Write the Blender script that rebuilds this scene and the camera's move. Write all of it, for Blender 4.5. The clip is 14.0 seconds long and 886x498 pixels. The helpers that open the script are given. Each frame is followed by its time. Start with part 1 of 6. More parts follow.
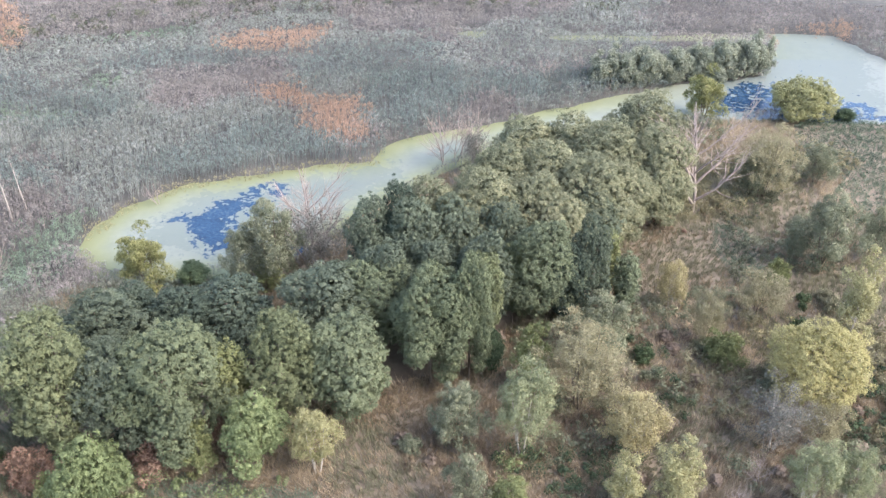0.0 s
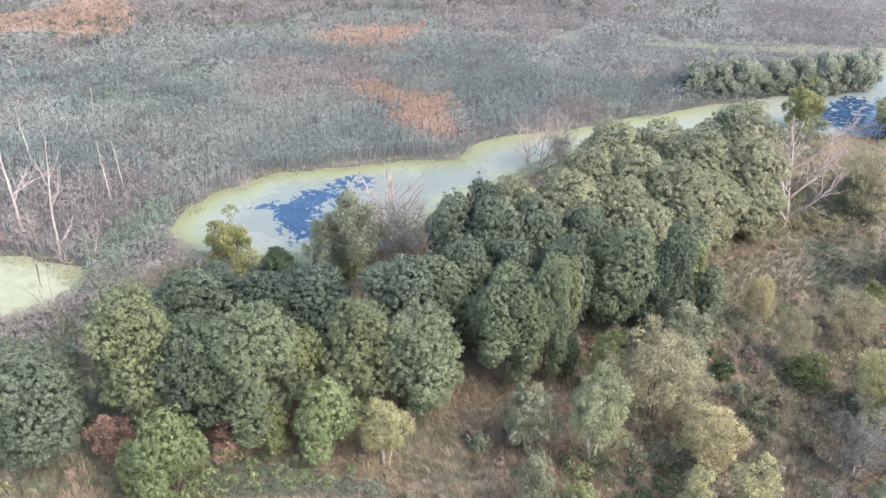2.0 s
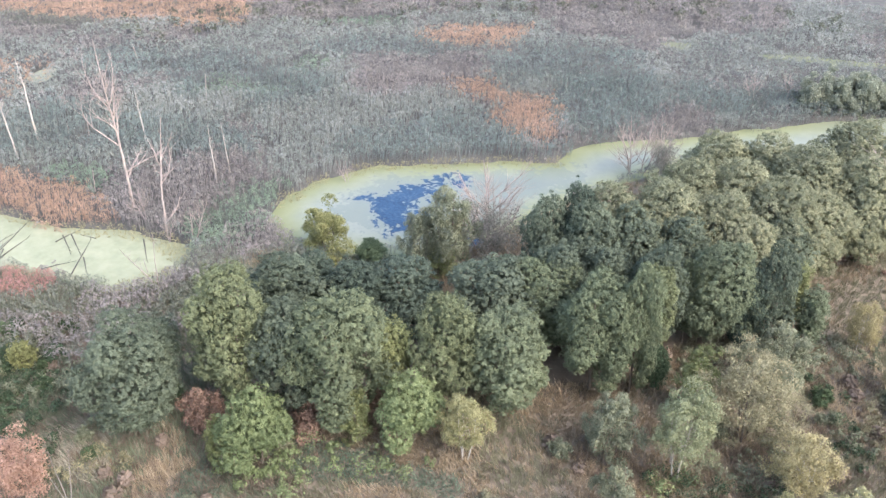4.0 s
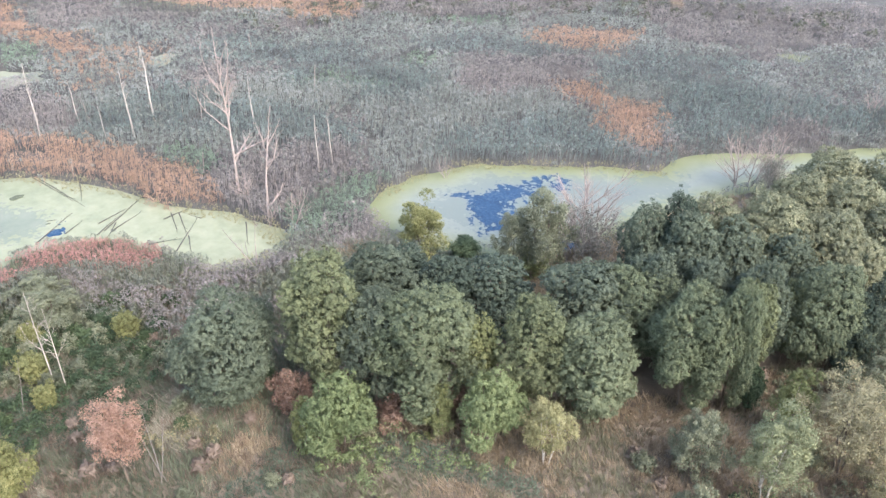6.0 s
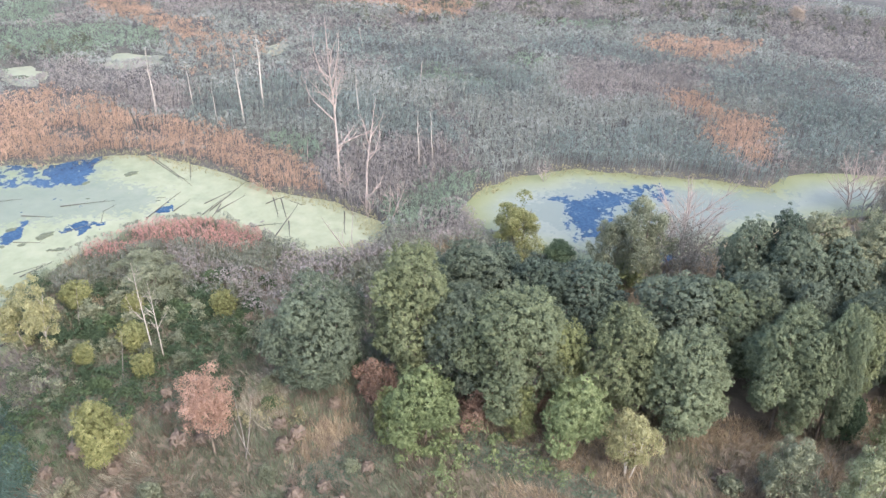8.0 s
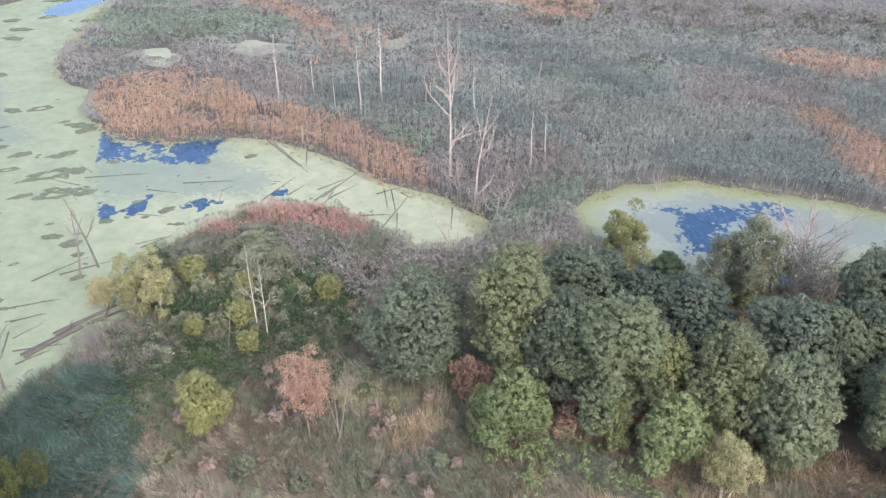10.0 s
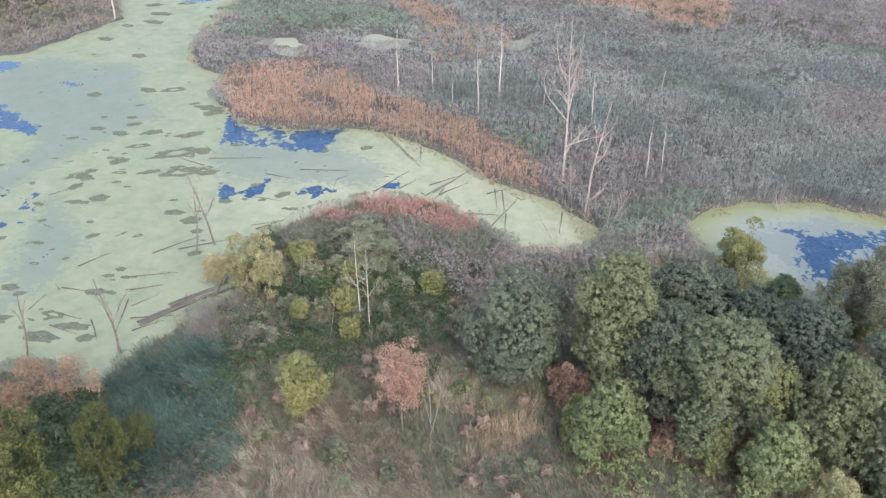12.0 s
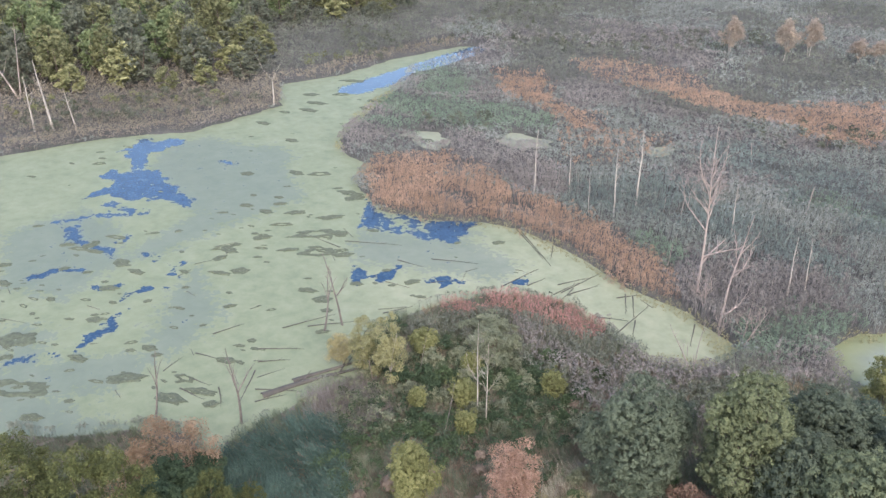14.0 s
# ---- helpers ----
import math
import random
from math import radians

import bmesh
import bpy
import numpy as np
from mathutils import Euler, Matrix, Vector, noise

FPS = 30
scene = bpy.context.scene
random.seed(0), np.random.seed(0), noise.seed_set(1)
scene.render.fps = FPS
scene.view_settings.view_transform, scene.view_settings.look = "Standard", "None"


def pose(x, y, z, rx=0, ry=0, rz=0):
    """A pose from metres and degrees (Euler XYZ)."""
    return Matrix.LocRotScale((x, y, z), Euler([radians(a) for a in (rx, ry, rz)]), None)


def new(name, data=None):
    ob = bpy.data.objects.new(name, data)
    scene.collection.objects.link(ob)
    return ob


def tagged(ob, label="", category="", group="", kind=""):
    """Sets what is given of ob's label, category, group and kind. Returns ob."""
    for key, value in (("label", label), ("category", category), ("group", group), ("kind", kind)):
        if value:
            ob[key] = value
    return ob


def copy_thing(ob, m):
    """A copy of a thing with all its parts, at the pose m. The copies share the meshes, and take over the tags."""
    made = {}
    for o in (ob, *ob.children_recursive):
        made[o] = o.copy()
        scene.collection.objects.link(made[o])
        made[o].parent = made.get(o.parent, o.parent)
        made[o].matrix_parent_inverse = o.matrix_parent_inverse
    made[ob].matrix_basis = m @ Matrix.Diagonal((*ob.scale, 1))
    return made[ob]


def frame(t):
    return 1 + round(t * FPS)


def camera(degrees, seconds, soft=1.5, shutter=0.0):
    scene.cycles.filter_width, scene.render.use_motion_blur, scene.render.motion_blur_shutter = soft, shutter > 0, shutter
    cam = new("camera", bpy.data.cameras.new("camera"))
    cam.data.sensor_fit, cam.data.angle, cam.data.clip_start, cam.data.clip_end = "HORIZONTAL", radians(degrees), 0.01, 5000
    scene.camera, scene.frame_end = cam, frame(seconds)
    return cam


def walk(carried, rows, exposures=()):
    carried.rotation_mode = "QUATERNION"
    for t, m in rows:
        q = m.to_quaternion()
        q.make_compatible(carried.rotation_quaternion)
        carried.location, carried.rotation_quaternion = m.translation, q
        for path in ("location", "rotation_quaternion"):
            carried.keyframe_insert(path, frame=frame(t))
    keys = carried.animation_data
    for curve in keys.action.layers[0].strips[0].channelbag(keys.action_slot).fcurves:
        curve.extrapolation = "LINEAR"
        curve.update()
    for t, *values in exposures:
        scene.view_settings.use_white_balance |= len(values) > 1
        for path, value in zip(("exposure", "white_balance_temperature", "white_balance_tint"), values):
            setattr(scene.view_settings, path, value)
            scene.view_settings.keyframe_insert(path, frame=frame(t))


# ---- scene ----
cam = camera(54.5, 14.0, soft=1.4)
# seconds, eye x y z, yaw, pitch, lean
PATH = [
    (0.0, 0.0, 0.0, 60.0, 1.13, -33.43, 0.18),
    (0.5, -0.01, -0.06, 59.9, 2.5, -33.4, 0.18),
    (1.0, -0.03, -0.11, 59.8, 4.11, -33.37, 0.17),
    (1.5, -0.04, -0.16, 59.7, 5.8, -33.32, 0.06),
    (2.0, -0.06, -0.21, 59.6, 7.49, -33.27, 0.02),
    (2.5, -0.08, -0.25, 59.5, 9.31, -33.24, 0.0),
    (3.0, -0.1, -0.29, 59.41, 11.11, -33.2, -0.02),
    (5.5, -0.24, -0.44, 58.95, 20.33, -33.01, -0.11),
    (6.0, -0.27, -0.46, 58.86, 22.14, -32.99, -0.17),
    (6.5, -0.31, -0.48, 58.77, 23.98, -32.95, -0.15),
    (7.0, -0.35, -0.49, 58.69, 25.64, -32.93, -0.11),
    (7.5, -0.38, -0.5, 58.6, 27.64, -32.89, -0.11),
    (8.0, -0.43, -0.5, 58.52, 29.46, -32.87, -0.04),
    (10.5, -0.66, -0.48, 58.12, 39.71, -32.78, -0.01),
    (11.0, -0.71, -0.46, 58.05, 41.69, -32.75, 0.04),
    (11.5, -0.76, -0.44, 57.97, 43.87, -32.74, -0.01),
    (12.0, -0.82, -0.42, 57.9, 45.99, -32.71, -0.03),
    (12.5, -0.88, -0.4, 57.83, 47.9, -32.57, -0.01),
    (13.0, -0.94, -0.37, 57.75, 50.36, -30.7, 0.01),
    (13.5, -1.0, -0.33, 57.68, 53.05, -28.53, 0.08),
    (14.0, -1.06, -0.3, 57.62, 55.66, -26.32, 0.09),
]
walk(cam, [(t, pose(x, y, z, 90 + pitch, 0, yaw) @ pose(0, 0, 0, 0, 0, lean)) for t, x, y, z, yaw, pitch, lean in PATH],
     exposures=[(0.0, 2.48, 6920, 15), (7.5, 2.35, 6810, 14), (10.5, 2.08, 6790, 14), (12.5, 1.95, 6770, 14), (14.0, 1.82, 6820, 14)])

# ---- light: hazy evening, a broad veiled sun and a blue sky ----
world = bpy.data.worlds.new("sky")
scene.world = world
world.use_nodes = True
nt = world.node_tree
sky = nt.nodes.new("ShaderNodeTexSky")
sky.sky_type = "NISHITA"
sky.sun_disc = False
SUN_HIGH, SUN_FROM = 45.0, 115.0
sky.sun_elevation, sky.sun_rotation = radians(SUN_HIGH), radians(SUN_FROM)
sky.dust_density, sky.air_density = 2.0, 1.0
nt.nodes["Background"].inputs["Strength"].default_value = 0.15
nt.links.new(sky.outputs[0], nt.nodes["Background"].inputs["Color"])
sun = new("sun", bpy.data.lights.new("sun", "SUN"))
sun.data.energy, sun.data.angle, sun.data.color = 1.1, radians(40), (1.0, 0.95, 0.89)
sun.matrix_world = pose(0, 0, 200, 90 - SUN_HIGH, 0, 180 - SUN_FROM)


# ---- materials ----
def material(name):
    m = bpy.data.materials.new(name)
    m.use_nodes = True
    return m, m.node_tree.nodes, m.node_tree.links, m.node_tree.nodes["Principled BSDF"]


def ramp_node(nodes, stops):
    r = nodes.new("ShaderNodeValToRGB")
    e = r.color_ramp.elements
    while len(e) < len(stops):
        e.new(0.5)
    for el, (at, col) in zip(e, stops):
        el.position, el.color = at, (*col, 1)
    return r


def leaf_material(name, dark, mid, light, veil=0.3, spread=0.35, rough=0.75, gain=1.2):
    """Foliage: tone of the clump, of the single leaf and of the whole plant."""
    m, n, l, b = material(name)
    tone = n.new("ShaderNodeAttribute")
    tone.attribute_name = "tone"
    geo = n.new("ShaderNodeNewGeometry")
    info = n.new("ShaderNodeObjectInfo")
    a = n.new("ShaderNodeMath"); a.operation = "MULTIPLY_ADD"
    l.new(geo.outputs["Random Per Island"], a.inputs[0]); a.inputs[1].default_value = spread
    l.new(tone.outputs["Fac"], a.inputs[2])
    c = n.new("ShaderNodeMath"); c.operation = "MULTIPLY_ADD"
    l.new(info.outputs["Random"], c.inputs[0]); c.inputs[1].default_value = 0.22
    l.new(a.outputs[0], c.inputs[2])
    dark, mid, light = (tuple(min(v * gain, 0.8) for v in c3) for c3 in (dark, mid, light))
    r = ramp_node(n, ((0.12, dark), (0.62, mid), (1.0, light)))
    d = n.new("ShaderNodeMath"); d.operation = "MULTIPLY"; d.inputs[1].default_value = 0.72
    l.new(c.outputs[0], d.inputs[0]); l.new(d.outputs[0], r.inputs[0])
    l.new(r.outputs[0], b.inputs["Base Color"])
    b.inputs["Roughness"].default_value = rough
    b.inputs["Specular IOR Level"].default_value = 0.12
    tr = n.new("ShaderNodeBsdfTranslucent"); l.new(r.outputs[0], tr.inputs[0])
    mix = n.new("ShaderNodeMixShader"); mix.inputs[0].default_value = veil
    l.new(b.outputs[0], mix.inputs[1]); l.new(tr.outputs[0], mix.inputs[2])
    l.new(mix.outputs[0], n["Material Output"].inputs["Surface"])
    return m


def noise_node(n, l, scale, detail=6, rough=0.6, coords=None):
    t = n.new("ShaderNodeTexNoise")
    t.inputs["Scale"].default_value, t.inputs["Detail"].default_value, t.inputs["Roughness"].default_value = scale, detail, rough
    if coords:
        l.new(coords, t.inputs["Vector"])
    return t


def bark_material(name, dark, light, scale=3.0):
    m, n, l, b = material(name)
    co = n.new("ShaderNodeTexCoord")
    mp = n.new("ShaderNodeMapping"); mp.inputs["Scale"].default_value = (1, 1, 0.25)
    l.new(co.outputs["Object"], mp.inputs[0])
    t = noise_node(n, l, scale, coords=mp.outputs[0])
    r = ramp_node(n, ((0.3, dark), (0.7, light)))
    l.new(t.outputs[0], r.inputs[0]); l.new(r.outputs[0], b.inputs["Base Color"])
    b.inputs["Roughness"].default_value = 0.9
    bu = n.new("ShaderNodeBump"); bu.inputs["Strength"].default_value = 0.5; bu.inputs["Distance"].default_value = 0.04
    l.new(t.outputs[0], bu.inputs["Height"]); l.new(bu.outputs[0], b.inputs["Normal"])
    return m


OAK = leaf_material("oak_leaf", (0.046, 0.06, 0.039), (0.113, 0.135, 0.081), (0.216, 0.239, 0.145), veil=0.26, spread=0.11, gain=1.22)
OAK_GREY = leaf_material("grey_oak_leaf", (0.044, 0.057, 0.042), (0.1, 0.123, 0.087), (0.182, 0.209, 0.145), veil=0.26, spread=0.11, gain=1.24)
OAK_OLIVE = leaf_material("olive_oak_leaf", (0.052, 0.064, 0.038), (0.13, 0.149, 0.083), (0.255, 0.27, 0.152), veil=0.26, spread=0.11, gain=1.25)
OAK_PALE = leaf_material("pale_oak_leaf", (0.07, 0.079, 0.052), (0.215, 0.222, 0.14), (0.4, 0.395, 0.265), veil=0.26, spread=0.11, gain=1.34)
# OAK_DARK is a darker oak leaf; the belt's shade is put into its colour
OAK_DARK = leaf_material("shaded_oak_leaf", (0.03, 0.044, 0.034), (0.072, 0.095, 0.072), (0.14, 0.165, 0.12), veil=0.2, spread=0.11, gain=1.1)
OAK_FRESH = leaf_material("fresh_oak_leaf", (0.05, 0.064, 0.042), (0.125, 0.149, 0.092), (0.238, 0.264, 0.165), veil=0.26, spread=0.11, gain=1.2)
OAK_LIME = leaf_material("turning_oak_leaf", (0.066, 0.076, 0.036), (0.165, 0.182, 0.088), (0.305, 0.318, 0.16), veil=0.26, spread=0.11, gain=1.2)
YELLOW = leaf_material("yellow_leaf", (0.15, 0.14, 0.056), (0.32, 0.298, 0.145), (0.455, 0.432, 0.245), spread=0.28, gain=1.0)
LIME = leaf_material("lime_leaf", (0.085, 0.093, 0.04), (0.215, 0.222, 0.1), (0.37, 0.37, 0.185), spread=0.28, gain=1.0)
GREEN = leaf_material("green_leaf", (0.052, 0.071, 0.036), (0.13, 0.16, 0.08), (0.24, 0.268, 0.14), spread=0.24, gain=1.36)
DARK = leaf_material("dark_leaf", (0.022, 0.038, 0.024), (0.055, 0.08, 0.046), (0.115, 0.145, 0.085), spread=0.28, gain=1.2)
TAN = leaf_material("tan_leaf", (0.105, 0.098, 0.06), (0.21, 0.197, 0.122), (0.33, 0.31, 0.21), spread=0.28, gain=1.2)
WILLOW = leaf_material("willow_leaf", (0.07, 0.079, 0.053), (0.172, 0.186, 0.126), (0.305, 0.318, 0.228), spread=0.26, gain=1.22)
PINK = leaf_material("pink_leaf", (0.17, 0.107, 0.08), (0.33, 0.217, 0.168), (0.47, 0.34, 0.275), spread=0.32, gain=1.0)
RUSSET = leaf_material("russet_leaf", (0.09, 0.06, 0.046), (0.178, 0.122, 0.096), (0.27, 0.198, 0.152), spread=0.38, gain=1.35)
REED = leaf_material("reed_blade", (0.09, 0.1, 0.088), (0.175, 0.19, 0.172), (0.285, 0.3, 0.272), spread=0.24, gain=1.25)
REED_BLUE = leaf_material("blue_reed_blade", (0.078, 0.095, 0.087), (0.155, 0.185, 0.172), (0.26, 0.297, 0.275), spread=0.2, gain=1.22)
REED_PURPLE = leaf_material("faded_reed_blade", (0.098, 0.09, 0.085), (0.194, 0.179, 0.169), (0.31, 0.289, 0.272), spread=0.2, gain=1.2)
REED_ORANGE = leaf_material("orange_reed_blade", (0.15, 0.103, 0.075), (0.285, 0.195, 0.142), (0.415, 0.303, 0.228), spread=0.22, gain=1.3)
REED_PINK = leaf_material("pink_reed_blade", (0.185, 0.096, 0.086), (0.355, 0.2, 0.178), (0.5, 0.335, 0.3), spread=0.2, gain=1.15)
REED_GREEN = leaf_material("green_reed_blade", (0.065, 0.078, 0.055), (0.145, 0.165, 0.115), (0.28, 0.295, 0.21), spread=0.24, gain=1.12)
GRASS_TAN = leaf_material("dry_grass_blade", (0.118, 0.098, 0.069), (0.25, 0.206, 0.145), (0.42, 0.356, 0.257), spread=0.26, gain=1.32)
GRASS_GREEN = leaf_material("green_grass_blade", (0.045, 0.066, 0.05), (0.105, 0.14, 0.102), (0.19, 0.23, 0.165), spread=0.3, gain=1.1)
PALEGREEN = leaf_material("pale_green_leaf", (0.085, 0.10, 0.06), (0.20, 0.22, 0.13), (0.34, 0.355, 0.225), spread=0.26, gain=1.18)
REED_SHORE = leaf_material("shore_reed_blade", (0.074, 0.081, 0.065), (0.158, 0.168, 0.136), (0.285, 0.298, 0.245), spread=0.26, gain=1.12)
WEED = leaf_material("meadow_weed_blade", (0.078, 0.08, 0.054), (0.172, 0.172, 0.116), (0.305, 0.3, 0.208), spread=0.24, gain=1.15)
REED_DARK = leaf_material("dark_reed_blade", (0.06, 0.066, 0.055), (0.125, 0.132, 0.11), (0.21, 0.215, 0.18), spread=0.24, gain=1.25)
FAR_OLIVE = leaf_material("far_olive_leaf", (0.058, 0.063, 0.034), (0.15, 0.155, 0.08), (0.285, 0.28, 0.155), spread=0.25)
FAR_GREY = leaf_material("far_grey_leaf", (0.06, 0.068, 0.052), (0.12, 0.13, 0.095), (0.19, 0.20, 0.145), spread=0.25)
TEAL = leaf_material("blue_green_leaf", (0.032, 0.055, 0.047), (0.082, 0.128, 0.108), (0.16, 0.217, 0.18), spread=0.36)
ORANGE_LEAF = leaf_material("orange_leaf", (0.11, 0.076, 0.05), (0.21, 0.148, 0.1), (0.31, 0.235, 0.168), spread=0.2)
SEDGE_GREEN = leaf_material("green_sedge_blade", (0.07, 0.098, 0.072), (0.158, 0.205, 0.152), (0.27, 0.325, 0.245), spread=0.24, gain=1.3)
SEDGE_TAN = leaf_material("pale_sedge_blade", (0.12, 0.115, 0.066), (0.235, 0.222, 0.132), (0.36, 0.34, 0.22), spread=0.26, gain=1.25)
REED_TAN = leaf_material("tan_reed_blade", (0.105, 0.094, 0.075), (0.21, 0.184, 0.146), (0.32, 0.285, 0.23), spread=0.24, gain=1.15)
SHORE_LEAF = leaf_material("shore_willow_leaf", (0.036, 0.045, 0.022), (0.115, 0.13, 0.052), (0.275, 0.288, 0.12), spread=0.34, gain=0.8)
TAN_GREY = leaf_material("olive_tan_leaf", (0.11, 0.105, 0.066), (0.222, 0.21, 0.133), (0.345, 0.328, 0.22), spread=0.24, gain=1.2)
PALE_OLIVE = leaf_material("pale_olive_leaf", (0.085, 0.088, 0.042), (0.205, 0.208, 0.105), (0.345, 0.34, 0.19), spread=0.24, gain=1.3)
BRAMBLE = leaf_material("bramble_leaf", (0.03, 0.046, 0.026), (0.075, 0.108, 0.056), (0.145, 0.185, 0.10), spread=0.26, gain=1.1)
DULL = leaf_material("dull_leaf", (0.045, 0.054, 0.037), (0.112, 0.125, 0.086), (0.205, 0.218, 0.158), spread=0.26, gain=1.22)
SWEPT_GRASS = leaf_material("swept_grass_blade", (0.09, 0.088, 0.068), (0.2, 0.19, 0.15), (0.37, 0.345, 0.272), spread=0.5, gain=1.1)
TUFT = leaf_material("pale_tuft_blade", (0.13, 0.105, 0.085), (0.265, 0.21, 0.17), (0.42, 0.345, 0.285), spread=0.26, gain=1.0)
GREY_LEAF = leaf_material("grey_willow_leaf", (0.1, 0.1, 0.088), (0.2, 0.2, 0.175), (0.32, 0.315, 0.28), spread=0.26, gain=1.0)
PALE_LIME = leaf_material("pale_lime_leaf", (0.115, 0.114, 0.056), (0.255, 0.25, 0.135), (0.4, 0.388, 0.23), spread=0.34, gain=1.1)
PALE_TAN = leaf_material("pale_tan_leaf", (0.17, 0.14, 0.115), (0.31, 0.26, 0.21), (0.43, 0.375, 0.31), spread=0.24, gain=1.1)
SPRING = leaf_material("spring_green_leaf", (0.07, 0.084, 0.036), (0.17, 0.19, 0.09), (0.29, 0.305, 0.16), spread=0.26, gain=1.05)
GOLD = leaf_material("gold_leaf", (0.145, 0.128, 0.068), (0.29, 0.26, 0.145), (0.43, 0.39, 0.24), spread=0.28, gain=1.1)
MARSH_LEAF = leaf_material("marsh_willow_leaf", (0.075, 0.085, 0.068), (0.17, 0.188, 0.142), (0.295, 0.315, 0.23), spread=0.3, gain=1.32)
BARK = bark_material("bark", (0.05, 0.04, 0.03), (0.16, 0.13, 0.10))
PALE_BARK = bark_material("pale_bark", (0.20, 0.18, 0.155), (0.42, 0.39, 0.345))
DEADWOOD = bark_material("weathered_wood", (0.17, 0.14, 0.125), (0.36, 0.305, 0.275))
WETWOOD = bark_material("wet_dead_wood", (0.075, 0.065, 0.06), (0.19, 0.165, 0.15))
GREYWOOD = bark_material("grey_dead_wood", (0.11, 0.098, 0.09), (0.25, 0.222, 0.205))
LOGWOOD = bark_material("wet_log", (0.03, 0.028, 0.025), (0.085, 0.08, 0.07))


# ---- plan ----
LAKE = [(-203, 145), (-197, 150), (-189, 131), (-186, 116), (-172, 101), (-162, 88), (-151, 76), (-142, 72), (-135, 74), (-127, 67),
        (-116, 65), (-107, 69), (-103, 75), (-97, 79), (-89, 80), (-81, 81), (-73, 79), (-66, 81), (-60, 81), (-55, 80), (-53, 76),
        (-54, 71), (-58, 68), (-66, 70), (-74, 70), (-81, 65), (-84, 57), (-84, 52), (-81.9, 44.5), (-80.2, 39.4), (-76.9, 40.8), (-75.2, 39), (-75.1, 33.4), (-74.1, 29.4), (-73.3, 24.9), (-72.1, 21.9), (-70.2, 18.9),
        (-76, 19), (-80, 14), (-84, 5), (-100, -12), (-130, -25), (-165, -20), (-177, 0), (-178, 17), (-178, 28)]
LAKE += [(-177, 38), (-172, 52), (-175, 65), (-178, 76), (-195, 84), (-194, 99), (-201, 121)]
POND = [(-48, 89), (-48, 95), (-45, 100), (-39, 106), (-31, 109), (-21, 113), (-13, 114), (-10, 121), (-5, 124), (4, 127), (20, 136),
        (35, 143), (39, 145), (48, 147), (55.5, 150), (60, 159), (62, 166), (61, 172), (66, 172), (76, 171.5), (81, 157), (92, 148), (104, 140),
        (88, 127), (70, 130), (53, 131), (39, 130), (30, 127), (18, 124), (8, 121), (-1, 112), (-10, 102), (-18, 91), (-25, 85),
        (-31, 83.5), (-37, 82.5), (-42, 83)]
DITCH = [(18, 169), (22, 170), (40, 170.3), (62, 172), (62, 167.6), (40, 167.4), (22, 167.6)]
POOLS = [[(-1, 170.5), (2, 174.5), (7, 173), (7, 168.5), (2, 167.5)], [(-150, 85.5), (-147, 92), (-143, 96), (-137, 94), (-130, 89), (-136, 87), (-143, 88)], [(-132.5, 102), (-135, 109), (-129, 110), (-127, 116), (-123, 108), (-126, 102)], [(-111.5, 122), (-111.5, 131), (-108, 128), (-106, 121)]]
NEAR = [(-84, 5), (-80, 14), (-70.2, 18.9), (-72.1, 21.9), (-73.3, 24.9), (-74.1, 29.4), (-75.1, 33.4), (-75.2, 39), (-76.9, 40.8), (-80.2, 39.4), (-81.9, 44.5), (-84, 50), (-83, 56), (-81, 65), (-74, 70), (-62, 69), (-54, 70), (-48, 77),
        (-42, 83), (-25, 85), (-10, 102), (8, 121), (39, 130), (70, 130), (110, 127), (240, 120), (240, -90), (-110, -90)]
WEST = [(-178, 17), (-178, 28), (-177, 38), (-172, 52), (-175, 65), (-178, 76), (-195, 84), (-194, 99), (-201, 121), (-203, 145),
        (-240, 150), (-600, 150), (-600, -120), (-140, -120), (-165, -20), (-177, 0)]


def inside(P, poly):
    x, y = P[:, 0], P[:, 1]
    hit = np.zeros(len(P), bool)
    for (x0, y0), (x1, y1) in zip(poly, poly[1:] + poly[:1]):
        if y0 != y1:
            hit ^= ((y0 > y) != (y1 > y)) & (x < (x1 - x0) * (y - y0) / (y1 - y0) + x0)
    return hit


def to_line(P, pts):
    """Distance from P to a chain of points."""
    best = np.full(len(P), 1e9)
    for a, b in zip(pts, pts[1:]):
        a, b = np.array(a, float), np.array(b, float)
        s = np.clip((P - a) @ (b - a) / ((b - a) @ (b - a)), 0, 1)
        best = np.minimum(best, np.linalg.norm(P - a - s[:, None] * (b - a), axis=1))
    return best


def signed(P, poly):
    """Distance to the outline; negative inside."""
    d = to_line(P, poly + poly[:1])
    return np.where(inside(P, poly), -d, d)


LATTICE = np.random.RandomState(7).rand(256, 256)


def soft_noise(P, size, octaves=3, shift=0.0):
    """Value noise of 0 to 1 on the plan, with features of that size in metres."""
    out, weight = np.zeros(len(P)), 0.0
    for o in range(octaves):
        q = P / size * 2 ** o + 37.1 * (o + 1) + shift
        i = np.floor(q).astype(int)
        f = q - i
        f = f * f * (3 - 2 * f)
        g = lambda a, b: LATTICE[(i[:, 0] + a) % 256, (i[:, 1] + b) % 256]
        v = (g(0, 0) * (1 - f[:, 0]) + g(1, 0) * f[:, 0]) * (1 - f[:, 1]) + (g(0, 1) * (1 - f[:, 0]) + g(1, 1) * f[:, 0]) * f[:, 1]
        out += v / 2 ** o
        weight += 1 / 2 ** o
    return out / weight


